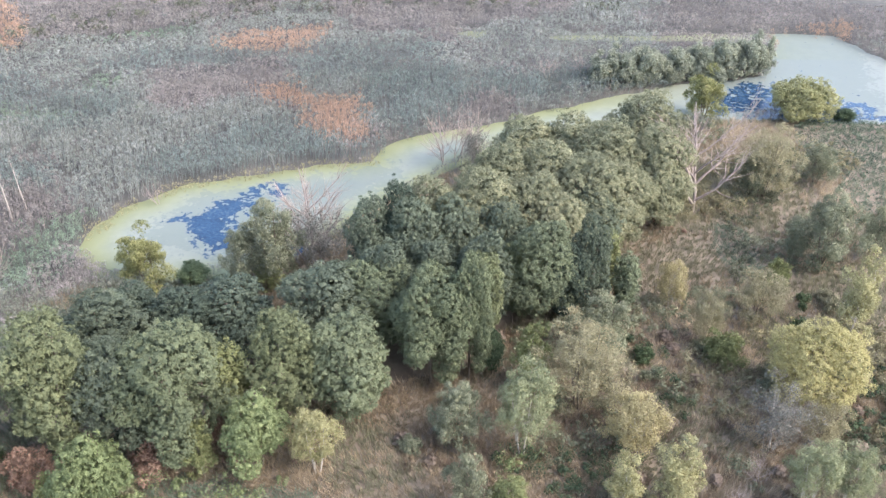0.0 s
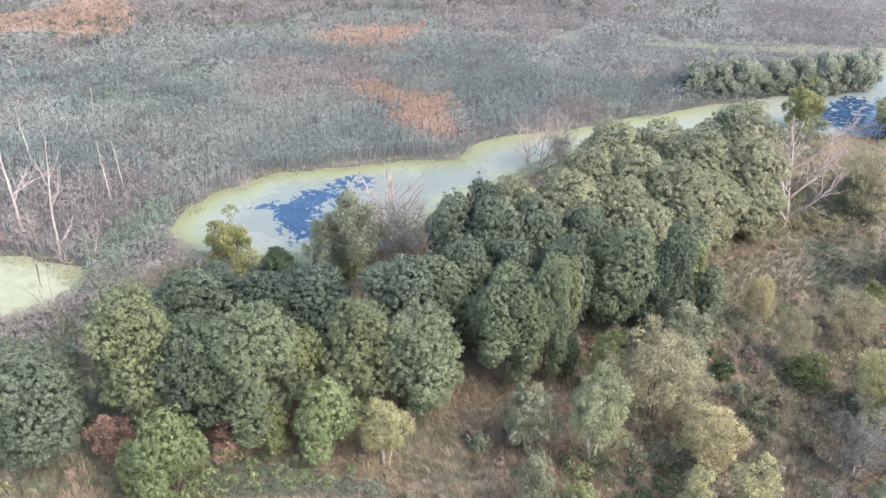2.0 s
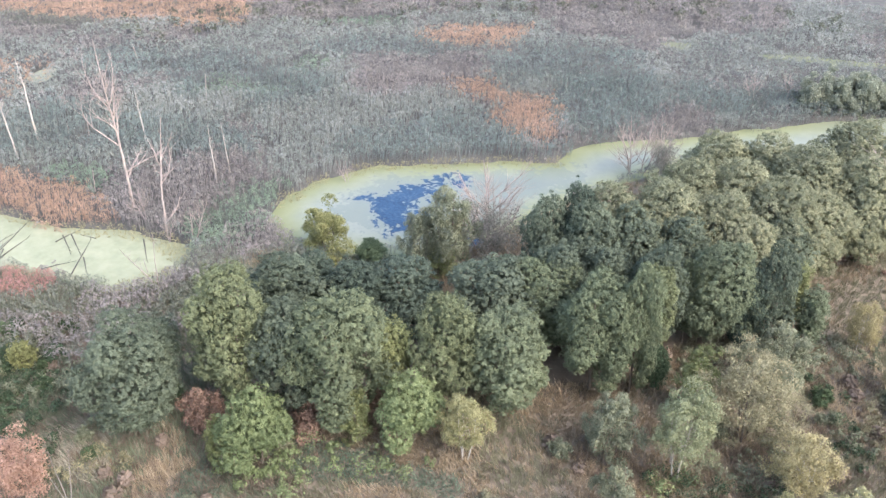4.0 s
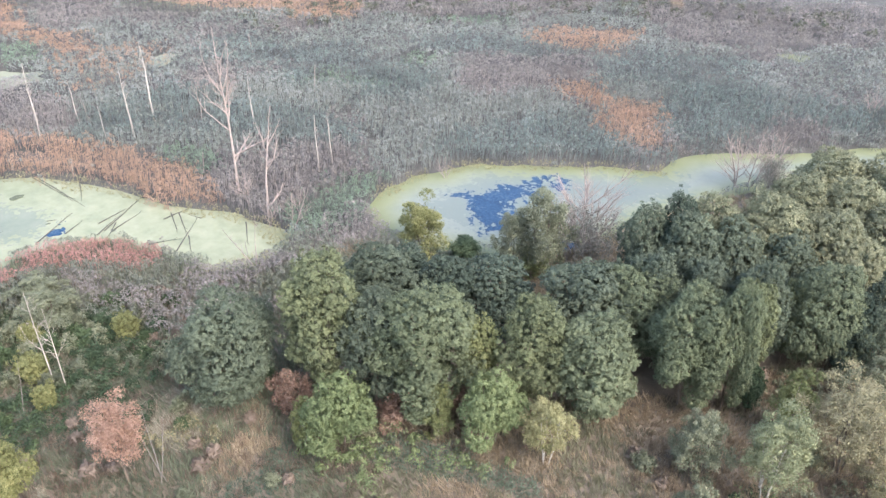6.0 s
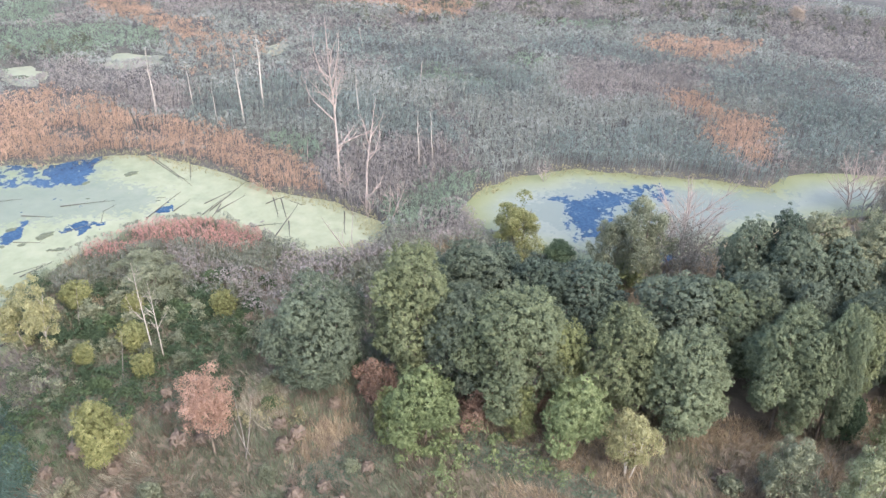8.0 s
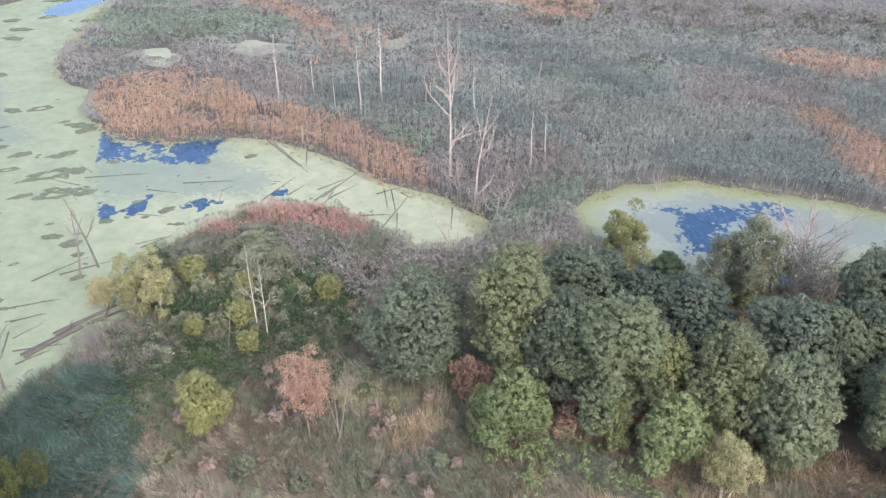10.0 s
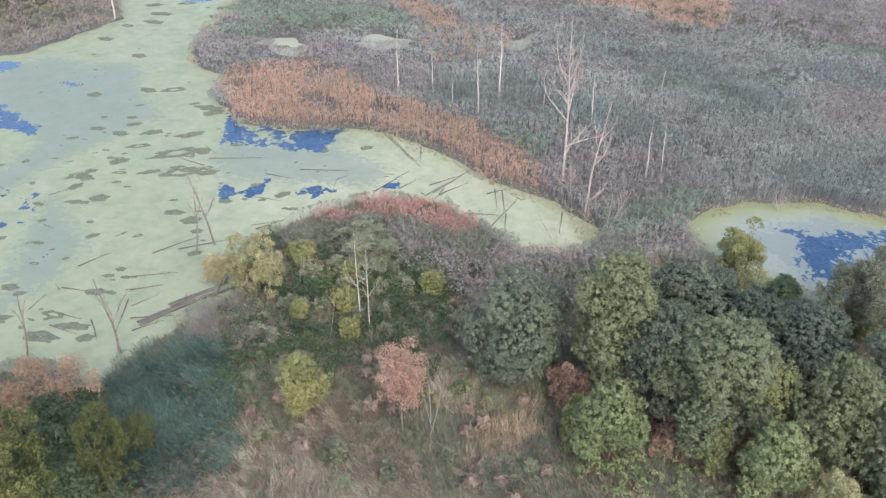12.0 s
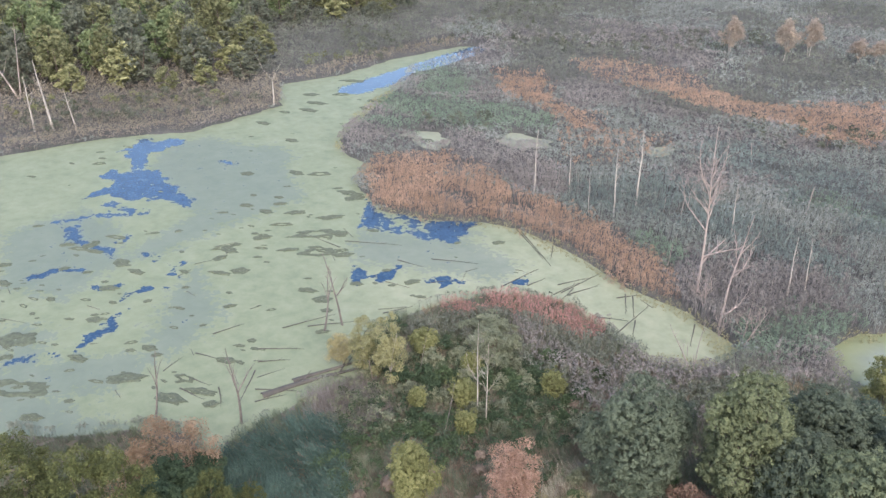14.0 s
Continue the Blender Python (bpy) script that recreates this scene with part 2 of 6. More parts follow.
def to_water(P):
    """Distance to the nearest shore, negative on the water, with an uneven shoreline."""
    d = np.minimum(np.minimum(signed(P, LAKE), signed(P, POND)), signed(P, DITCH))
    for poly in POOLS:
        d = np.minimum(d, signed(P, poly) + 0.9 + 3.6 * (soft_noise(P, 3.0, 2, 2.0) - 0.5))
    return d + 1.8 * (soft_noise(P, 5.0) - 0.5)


def ground_z(P):
    d = to_water(P)
    z = np.clip(d * 0.45, -0.7, 0.22) + 0.25 * soft_noise(P, 9.0) * np.clip(d / 4, 0, 1)
    return z + np.clip((-P[:, 0] - 205) / 150, 0, 1) * 3


def gz(x, y):
    return float(ground_z(np.array([[x, y]], float))[0])


# ---- mesh helpers ----
def part(name, data, mat, parent=None, label=""):
    """Links a bmesh or a mesh as one object."""
    if isinstance(data, bmesh.types.BMesh):
        me = bpy.data.meshes.new(name)
        data.to_mesh(me)
        data.free()
        data = me
    if mat and not data.materials:
        data.materials.append(mat)
    ob = new(name, data)
    if parent:
        ob.parent = parent
    return tagged(ob, label)


def array_mesh(name, V, F, tone=None, smooth=False):
    """A mesh from arrays of points and of triangles or quads."""
    me = bpy.data.meshes.new(name)
    k = F.shape[1]
    me.vertices.add(len(V))
    me.vertices.foreach_set("co", np.asarray(V, np.float32).ravel())
    me.loops.add(F.size)
    me.loops.foreach_set("vertex_index", np.asarray(F, np.int32).ravel())
    me.polygons.add(len(F))
    me.polygons.foreach_set("loop_start", np.arange(0, F.size, k, dtype=np.int32))
    me.update(calc_edges=True)
    if smooth:
        me.polygons.foreach_set("use_smooth", np.ones(len(F), bool))
    if tone is not None:
        me.attributes.new("tone", "FLOAT", "POINT").data.foreach_set("value", np.asarray(tone, np.float32))
    return me


def blades(P, base, rng, count, high, wide, lean, tone, wind=(0.0, 0.0)):
    """Tufts of lance-shaped blades at the places P: arrays of points, triangles and tones."""
    N = len(P) * count
    p = np.repeat(P, count, 0) + rng.normal(0, 0.22, (N, 2)) * np.repeat(high, count)[:, None] / 2
    z0 = np.repeat(base, count) - 0.1
    h = np.repeat(high, count) * rng.uniform(0.65, 1.1, N)
    az = rng.uniform(0, 2 * np.pi, N)
    out = np.stack([np.cos(az), np.sin(az)], -1) * (lean * h * rng.uniform(0.2, 1.0, N))[:, None] + np.array(wind) * h[:, None]
    side = rng.uniform(0, 2 * np.pi, N)
    sd = np.stack([np.cos(side), np.sin(side)], -1) * (wide * np.repeat(high, count) * rng.uniform(0.6, 1.3, N))[:, None]
    mid = p + 0.38 * out
    V = np.empty((N, 4, 3))
    V[:, 0, :2], V[:, 0, 2] = p, z0
    V[:, 1, :2], V[:, 1, 2] = mid - sd / 2, z0 + 0.62 * h
    V[:, 2, :2], V[:, 2, 2] = mid + sd / 2, z0 + 0.62 * h
    V[:, 3, :2], V[:, 3, 2] = p + out, z0 + h
    F = np.array([[0, 2, 1], [1, 2, 3]])[None] + 4 * np.arange(N)[:, None, None]
    t = np.repeat(np.repeat(tone, count), 4)
    return V.reshape(-1, 3), F.reshape(-1, 3), t


def spikes(P, base, rng, count, high, wide, lean, tone, wind=(0.0, 0.0)):
    """Fine grass: narrow pointed blades that lean every way and with the wind."""
    N = len(P) * count
    h = np.repeat(high, count) * rng.uniform(0.5, 1.15, N)
    p = np.repeat(P, count, 0) + rng.normal(0, 0.17, (N, 2))
    az = rng.uniform(0, 2 * np.pi, N)
    out = np.stack([np.cos(az), np.sin(az)], -1) * (lean * h * rng.uniform(0.1, 1.0, N))[:, None] + np.array(wind) * h[:, None]
    sd = np.stack([np.cos(az * 3), np.sin(az * 3)], -1) * wide * rng.uniform(0.6, 1.3, N)[:, None]
    z = np.repeat(base, count) - 0.05
    V = np.stack([np.column_stack([p - sd, z]), np.column_stack([p + sd, z]), np.column_stack([p + out, z + h])], 1)
    return V.reshape(-1, 3), np.arange(3 * N).reshape(-1, 3), np.repeat(np.repeat(tone, count), 3)


def plumes(P, base, rng, count, high, size, tone, wind=(0.5, 0.2), rise=0.3, slim=0.2):
    """Reed tops: rounded tufts of narrow drooping leaves, swept by the wind, with gaps between them."""
    N = len(P) * count
    d = rng.normal(0, 1, (N, 3))
    d[:, 2] = np.abs(d[:, 2]) * 1.1 - 0.12
    d /= np.linalg.norm(d, axis=1)[:, None]
    r = np.repeat(size * rng.uniform(0.75, 1.25, len(P)), count)[:, None] * rng.uniform(0.75, 1.08, (N, 1))
    o = np.column_stack([np.repeat(P, count, 0), np.repeat(base + high, count)]) + d * r * np.array([1.0, 1.0, 1.25]) - (0, 0, 0.3)
    nrm = d + rng.normal(0, 0.34, (N, 3))
    nrm /= np.linalg.norm(nrm, axis=1)[:, None]
    way = rng.normal(0, 0.7, (N, 3)) + np.array([wind[0], wind[1], rise])
    way -= nrm * (way * nrm).sum(1)[:, None]
    way /= np.linalg.norm(way, axis=1)[:, None]
    side = np.cross(nrm, way)
    ln = r * rng.uniform(0.55, 1.1, (N, 1))
    V = np.stack([o - way * ln * 0.4 - side * ln * slim, o - way * ln * 0.3 + side * ln * slim, o + way * ln * 0.65 - (0, 0, 0.04)], 1)
    return V.reshape(-1, 3), np.arange(3 * N).reshape(-1, 3), np.repeat(np.repeat(tone, count) + rng.uniform(-0.05, 0.05, N), 3)


def leafy(P, base, rng, count, high, size, spread, tone):
    """The leafy upper part of reeds: short pointed leaves that spread from the upper stalks."""
    N = len(P) * count
    h = np.repeat(high, count)
    p = np.repeat(P, count, 0) + rng.normal(0, spread, (N, 2))
    z = np.repeat(base, count) + h * rng.uniform(0.5, 1.0, N)
    d = rng.normal(0, 1, (N, 3))
    d[:, 2] = np.abs(d[:, 2]) * 0.9 + 0.15
    d /= np.linalg.norm(d, axis=1)[:, None]
    side = np.cross(d, rng.normal(0, 1, (N, 3)))
    side /= np.linalg.norm(side, axis=1)[:, None]
    ln = (size * rng.uniform(0.6, 1.3, N))[:, None]
    o = np.column_stack([p, z])
    V = np.stack([o - side * ln * 0.17, o + side * ln * 0.17, o + d * ln], 1)
    t = np.repeat(np.clip(np.repeat(tone, count) + rng.uniform(-0.08, 0.08, N), 0, 1), 3)
    return V.reshape(-1, 3), np.arange(3 * N).reshape(-1, 3), t


def scatter(box, step, rng):
    """Places on a shaken grid."""
    x0, y0, x1, y1 = box
    g = np.stack(np.meshgrid(np.arange(x0, x1, step), np.arange(y0, y1, step)), -1).reshape(-1, 2)
    return g + rng.uniform(-0.5, 0.5, g.shape) * step


def tube(pts, radii, sides=6):
    """A tapered tube along pts: points and quads."""
    pts, n = np.array(pts, float), len(pts)
    V = []
    for i in range(n):
        d = pts[min(i + 1, n - 1)] - pts[max(i - 1, 0)]
        d = d / (np.linalg.norm(d) + 1e-9)
        u = np.cross(d, (0.31, 0.92, 0.22))
        u /= np.linalg.norm(u)
        w = np.cross(d, u)
        a = np.arange(sides) * 2 * np.pi / sides
        V.append(pts[i] + radii[i] * (np.cos(a)[:, None] * u + np.sin(a)[:, None] * w))
    F = [(i * sides + j, i * sides + (j + 1) % sides, (i + 1) * sides + (j + 1) % sides, (i + 1) * sides + j)
         for i in range(n - 1) for j in range(sides)]
    return np.concatenate(V), np.array(F)


def joined(pieces):
    V, F, at = [], [], 0
    for v, f in pieces:
        V.append(v)
        F.append(f + at)
        at += len(v)
    return np.concatenate(V), np.concatenate(F)


def bough(rng, start, way, length, radius, bits=5, bend=0.25, up=0.15):
    """A crooked branch: its points and radii."""
    pts, d = [np.array(start, float)], np.array(way, float)
    for i in range(bits):
        d = d + rng.normal(0, bend, 3) * 0.5 + (0, 0, up * 0.4)
        d /= np.linalg.norm(d)
        pts.append(pts[-1] + d * length / bits)
    return pts, list(radius * np.linspace(1, 0.18, bits + 1))


def dead_wood(label, group, wood, seed, high, limbs=10, spread=0.35, thick=0.022, crook=0.12, twigs=4, first=0.35, stems=1, plan=()):
    """A leafless tree: an Empty with one or more crooked stems and, each by itself, the limbs with their twigs."""
    rng = np.random.RandomState(seed)
    ob = tagged(new("dead_tree"), label, "dead tree", group)
    for s in range(stems):
        aim = np.array([rng.normal(0, 0.08 + 0.12 * (stems > 1)), rng.normal(0, 0.08 + 0.12 * (stems > 1)), 1.0])
        pts, rad = bough(rng, (0.25 * s, 0.1 * s, -0.3), aim, high + 0.3, high * thick * (1 - 0.2 * s), 9, crook, 0.1)
        part("trunk", array_mesh("trunk", *tube(pts, rad, 7), smooth=True), wood, ob)
        for i in range(limbs + len(plan)):
            f = rng.uniform(first, 0.95)
            if i >= limbs:
                f = plan[i - limbs][0]
            k = f * 9
            j = min(int(k), 8)
            st = pts[j] + (pts[j + 1] - pts[j]) * (k - j)
            a = rng.uniform(0, 2 * np.pi)
            up = rng.uniform(0.5, 1.3)
            ln = high * spread * (1.15 - f) * rng.uniform(0.6, 1.2)
            way, thin = (math.cos(a), math.sin(a), up), 0.5
            if i >= limbs:
                way, ln, thin = plan[i - limbs][1], high * plan[i - limbs][2], 0.85
            bp, br = bough(rng, st, way, ln, high * thick * thin * (1.15 - f), 6, 0.26, 0.25)
            limb = part("limb", array_mesh("limb", *tube(bp, br, 4), smooth=True), wood, ob)
            fine = []
            for q in range(twigs):
                j = rng.randint(2, 6)
                w = bp[j] - bp[j - 1]
                w = w / np.linalg.norm(w) + rng.normal(0, 0.5, 3)
                tp, tr = bough(rng, bp[j], w / np.linalg.norm(w), ln * rng.uniform(0.25, 0.5), br[j] * 0.7, 4, 0.3, 0.1)
                fine.append(tube(tp, tr, 3))
            if fine:
                part("twig_spray", array_mesh("twig_spray", *joined(fine), smooth=True), wood, limb)
    return ob


def leaf_cloud(rng, C, R, leaves, leaf, squash=0.85):
    """Small leaves round the centres C of clumps with the radii R: points and triangles."""
    N = len(C) * leaves
    d = rng.normal(0, 1, (N, 3))
    d[:, 2] += 0.45
    d /= np.linalg.norm(d, axis=1)[:, None]
    p = np.repeat(C, leaves, 0) + d * (np.repeat(R, leaves) * rng.uniform(0.78, 1.05, N))[:, None] * np.array([1, 1, squash])
    nrm = d + rng.normal(0, 0.2, (N, 3))
    nrm /= np.linalg.norm(nrm, axis=1)[:, None]
    a = np.cross(nrm, rng.normal(0, 1, (N, 3)))
    a /= np.linalg.norm(a, axis=1)[:, None]
    b = np.cross(nrm, a)
    ln = (leaf * rng.uniform(0.65, 1.35, N))[:, None]
    V = np.stack([p + a * ln * 0.62, p - a * ln * 0.4 + b * ln * 0.48, p - a * ln * 0.4 - b * ln * 0.48], 1)
    return V.reshape(-1, 3), np.arange(3 * N).reshape(-1, 3)


def leaf_sprays(rng, S, R, out, leaves, leaf):
    """Leafy twig ends at S, filled with small leaves and drawn out along out: points and triangles."""
    N = len(S) * leaves
    q = rng.normal(0, 1, (N, 3))
    q /= np.linalg.norm(q, axis=1)[:, None]
    axis3 = np.repeat(out, leaves, 0)
    d = q + 0.55 * axis3 + (0, 0, 0.35)
    d /= np.linalg.norm(d, axis=1)[:, None]
    reach = np.repeat(R, leaves) * rng.uniform(0.55, 1.0, N) * np.where(rng.rand(N) < 0.12, 1.4, 1.0)
    p = np.repeat(S, leaves, 0) + d * reach[:, None] * np.array([1, 1, 0.85])
    nrm = 0.7 * d + 0.3 * axis3 + (0, 0, 0.25) + rng.normal(0, 0.33, (N, 3))
    nrm /= np.linalg.norm(nrm, axis=1)[:, None]
    a = d - nrm * (d * nrm).sum(1)[:, None] + rng.normal(0, 0.25, (N, 3))
    a /= np.linalg.norm(a, axis=1)[:, None]
    b = np.cross(nrm, a)
    ln = (leaf * rng.uniform(0.6, 1.4, N))[:, None]
    V = np.stack([p + a * ln * 0.75, p - a * ln * 0.4 + b * ln * 0.42, p - a * ln * 0.4 - b * ln * 0.42], 1)
    return V.reshape(-1, 3), np.arange(3 * N).reshape(-1, 3)


def crown_mesh(seed, centre, rx, rz, lobes, rl, subs, rs, leaves, leaf, low=-0.55, hollow=0.75, ragged=0.12, fill=60):
    """A crown of small leaves in tight clumps, which sit on rounded lobes of an uneven dome."""
    rng = np.random.RandomState(seed)
    k = np.arange(lobes) + 0.5
    u = low + (1 - low) * k / lobes
    az = k * 2.39996 + rng.normal(0, 0.3, lobes)
    s = np.sqrt(np.maximum(1 - u * u, 0))
    shell = rng.uniform(hollow, 1.0, lobes) + rng.normal(0, ragged, lobes)
    D = np.stack([np.cos(az) * s, np.sin(az) * s, u], -1)
    bulge = 1 + 0.13 * np.sin(2 * az + seed) + 0.09 * np.sin(3 * az + 2.1 * seed) + 0.06 * np.sin(5 * az)
    C = D * np.array([rx, rx, rz]) * shell[:, None] * np.stack([bulge, bulge, np.ones(lobes)], -1) + centre
    RL = rl * rng.uniform(0.75, 1.25, lobes)
    n2 = lobes * subs
    d = rng.normal(0, 1, (n2, 3)) + 0.75 * np.repeat(D, subs, 0) + (0, 0, 0.3)
    d /= np.linalg.norm(d, axis=1)[:, None]
    S = np.repeat(C, subs, 0) + d * (np.repeat(RL, subs) * rng.uniform(0.75, 1.05, n2))[:, None] * np.array([1, 1, 0.85])
    fit = np.array([1, 1, 0]) * (rx + 0.7 * rl - 0.5 * rs) / np.percentile(np.hypot(S[:, 0], S[:, 1]), 94) + (0, 0, 1)
    S, C = S * fit, C * fit
    V, F = leaf_cloud(rng, S, rs * rng.uniform(0.7, 1.3, n2), leaves, leaf)
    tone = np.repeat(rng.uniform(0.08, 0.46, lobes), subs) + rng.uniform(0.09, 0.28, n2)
    # larger leaves inside each lobe, toned darker so inner shade is in the colour
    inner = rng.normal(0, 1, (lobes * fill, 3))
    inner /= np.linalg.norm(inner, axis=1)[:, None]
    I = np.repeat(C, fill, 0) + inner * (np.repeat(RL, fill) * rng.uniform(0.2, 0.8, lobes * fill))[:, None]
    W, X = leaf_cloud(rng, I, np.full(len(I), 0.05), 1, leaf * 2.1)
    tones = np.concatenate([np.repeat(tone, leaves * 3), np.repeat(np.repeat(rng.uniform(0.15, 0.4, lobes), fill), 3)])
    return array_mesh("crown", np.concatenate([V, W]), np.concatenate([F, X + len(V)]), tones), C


def billow_crown(seed, high, rx, lobes=26, swell=0.36, clump=0.4, leaves=46, leaf=0.158, gap=1.0, foot=0.05, wild=0.34):
    """A dense crown: many small tight clumps of leaves side by side over the outside of broad swelling lobes."""
    rng = np.random.RandomState(seed)
    k = np.arange(lobes) + 0.5
    u = -0.86 + 1.86 * k / lobes
    az = k * 2.39996 + rng.normal(0, 0.25, lobes)
    s = np.sqrt(np.maximum(1 - np.abs(u) ** np.where(u < 0, 3.0, 2.0), 0))
    D = np.stack([np.cos(az) * s, np.sin(az) * s, u], -1)
    RL = swell * rx * rng.uniform(0.7, 1.25, lobes)
    rz = high * (1 - foot) / 2
    bulge = (1 + 0.1 * np.sin(2 * az + seed) + 0.08 * np.sin(3 * az + 2.1 * seed)) * rng.uniform(1 - 1.1 * wild, 1 + 0.5 * wild, lobes)
    C = D * np.stack([(rx - RL) * bulge, (rx - RL) * bulge, (rz - 0.8 * RL) * rng.uniform(1 - 0.8 * wild, 1.03, lobes)], -1) + (0, 0, high - rz)
    tries = 230
    d = rng.normal(0, 1, (lobes, tries, 3)) + 0.5 * D[:, None]
    d /= np.linalg.norm(d, axis=2)[:, :, None]
    P = (C[:, None] + d * RL[:, None, None] * rng.uniform(0.86, 1.06, (lobes, tries, 1)) * np.array([1, 1, 0.9])).reshape(-1, 3)
    own = np.repeat(np.arange(lobes), tries)
    away = np.linalg.norm(P[:, None] - C[None], axis=2) / RL[None]
    away[np.arange(len(P)), own] = 9
    free = (away.min(1) > 0.84) & (P[:, 2] > 0.25)
    P, own = P[free], own[free]
    kept = []
    size = clump * rng.uniform(0.55, 1.4, len(P))
    for i in rng.permutation(len(P)):
        if not kept or (np.linalg.norm(P[kept] - P[i], axis=1) > gap * (size[kept] + size[i]) / 2 * 1.18).all():
            kept.append(i)
    S, R, own = P[kept], size[kept], own[kept]
    stray = (rng.rand(len(S)) < 0.16)[:, None] * rng.uniform(0.3, 1.0, (len(S), 1)) * clump * (1 + wild)
    S = S + stray * (S - C[own]) / RL[own][:, None] + (0, 0, 0.4) * stray
    fit = np.array([1, 1, 0]) * (rx - 0.5 * clump) / np.percentile(np.hypot(S[:, 0], S[:, 1]), 94) + (0, 0, (high - 0.8 * clump) / S[:, 2].max())
    S, C = S * fit, C * fit
    way = (S - C[own]) / np.linalg.norm(S - C[own], axis=1)[:, None]
    V, F = leaf_sprays(rng, S, R, way, leaves, leaf)
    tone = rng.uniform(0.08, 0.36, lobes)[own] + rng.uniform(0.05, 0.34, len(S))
    # inner fill leaves get one low tone, the crown's inner shade painted in
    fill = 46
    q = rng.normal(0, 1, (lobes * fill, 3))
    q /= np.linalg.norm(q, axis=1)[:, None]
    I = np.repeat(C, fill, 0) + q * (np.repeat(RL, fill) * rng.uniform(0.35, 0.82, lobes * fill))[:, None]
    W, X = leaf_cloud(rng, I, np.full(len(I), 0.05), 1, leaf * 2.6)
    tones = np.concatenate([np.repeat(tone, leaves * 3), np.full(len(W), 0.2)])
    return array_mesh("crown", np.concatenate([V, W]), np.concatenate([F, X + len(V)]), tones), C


def trunk_mesh(seed, high, radius, targets, stems=1, lean=0.06):
    """A tapered trunk (or several stems) with limbs that reach for the clumps of the crown."""
    rng = np.random.RandomState(seed)
    stems_out = []
    tips = list(targets)
    rng.shuffle(tips)
    for s in range(stems):
        a = 2.4 * s + seed
        off = 0.25 * (stems > 1)
        aim = np.array([math.cos(a) * lean * (1 + 2 * (stems > 1)), math.sin(a) * lean * (1 + 2 * (stems > 1)), 1.0])
        pts, rad = bough(rng, (off * math.cos(a), off * math.sin(a), -0.4), aim, high * 0.85, radius * (1.25 if stems == 1 else 0.8), 7, 0.07, 0.1)
        out = [tube(pts, rad, 8 if high > 2.5 else 5)]
        for tip in tips[s::stems][:9 if high > 2.5 else 3]:
            j = rng.randint(2, 6)
            st, end = pts[j], np.array(tip)
            way = (end - st)
            mids = [st + way * f + rng.normal(0, 0.12, 3) * (f < 0.95) + (0, 0, 0.35 * math.sin(f * 3.1)) for f in (0, 0.35, 0.7, 1)]
            out.append(tube(mids, [rad[j] * q for q in (0.55, 0.38, 0.24, 0.08)], 4))
        stems_out.append(array_mesh("trunk", *joined(out), smooth=True))
    return stems_out


def tree(name, label, category, seed, high, rx, leaf_mat, bark=BARK, lobes=44, rl=1.3, subs=20, rs=0.42, leaves=28, leaf=0.155, floor=0.06, stems=1,
         radius=0.2, low=-0.8, hollow=0.78, ragged=0.08, group=""):
    """One tree at the origin: an Empty with trunk and crown."""
    ob = tagged(new(name), label, category, group)
    rz = high * (1 - floor) / (1 - low) * 0.97
    mid = high - rz - 0.2
    crown, tips = crown_mesh(seed, (0, 0, mid), rx - rl * 0.75, rz - rl * 0.6, lobes, rl, subs, rs, leaves, leaf, low, hollow, ragged, 12 if group == "far wood" else 28 if hollow > 0.6 else 14)
    for stem in trunk_mesh(seed, high, radius, tips, stems):
        part("trunk", stem, bark, ob)
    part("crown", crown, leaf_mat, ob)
    ob["high"], ob["wide"] = high, rx
    return ob


def dense_tree(name, label, category, seed, high, rx, leaf_mat, bark=BARK, stems=1, radius=0.2, group="", **shape):
    """One closely leaved tree at the origin: an Empty with trunk and billowing crown."""
    ob = tagged(new(name), label, category, group)
    crown, tips = billow_crown(seed, high, rx, **shape)
    for stem in trunk_mesh(seed, high, radius, tips, stems):
        part("trunk", stem, bark, ob)
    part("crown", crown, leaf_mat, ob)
    ob["high"], ob["wide"] = high, rx
    return ob


RNG = random.Random(11)


def plant(proto, x, y, high, wide, used, label="", turn=None):
    """Sets a tree on the ground: the first time the tree itself, then copies."""
    m = pose(x, y, gz(x, y), 0, 0, RNG.uniform(0, 360) if turn is None else turn) @ Matrix.Diagonal(
        (wide / proto["wide"], wide / proto["wide"], high / proto["high"], 1))
    if proto.name in used:
        ob = copy_thing(proto, m @ Matrix.Diagonal((*(1 / v for v in proto.scale), 1)))
    else:
        used.add(proto.name)
        proto.matrix_basis = m
        ob = proto
    if label:
        ob["label"] = label
    return ob


USED = set()

# ---- ground ----
def axis(far0, a, b, step, far1):
    return np.concatenate([far0, np.arange(a, b, step), far1])


gx = axis([-3000, -1500, -800, -500, -380], -330, 130, 2.1, [150, 200, 320, 600, 1500, 3000])
gy = axis([-3000, -1500, -600, -250, -100], -60, 260, 2.1, [290, 340, 450, 800, 1500, 3000])
GP = np.stack(np.meshgrid(gx, gy), -1).reshape(-1, 2)
GZ = ground_z(GP)
nx, ny = len(gx), len(gy)
ij = (np.arange(ny - 1)[:, None] * nx + np.arange(nx - 1)[None]).ravel()
GF = np.stack([ij, ij + 1, ij + nx + 1, ij + nx], -1)
gm = array_mesh("ground", np.column_stack([GP, GZ]), GF, np.clip(0.5 + signed(GP, NEAR) / 8, 0, 1), smooth=True)
GROUND, n, l, b = material("soil_and_litter")
co = n.new("ShaderNodeNewGeometry")
t1 = noise_node(n, l, 0.12, coords=co.outputs["Position"])
t2 = noise_node(n, l, 1.4, 8, 0.7, coords=co.outputs["Position"])
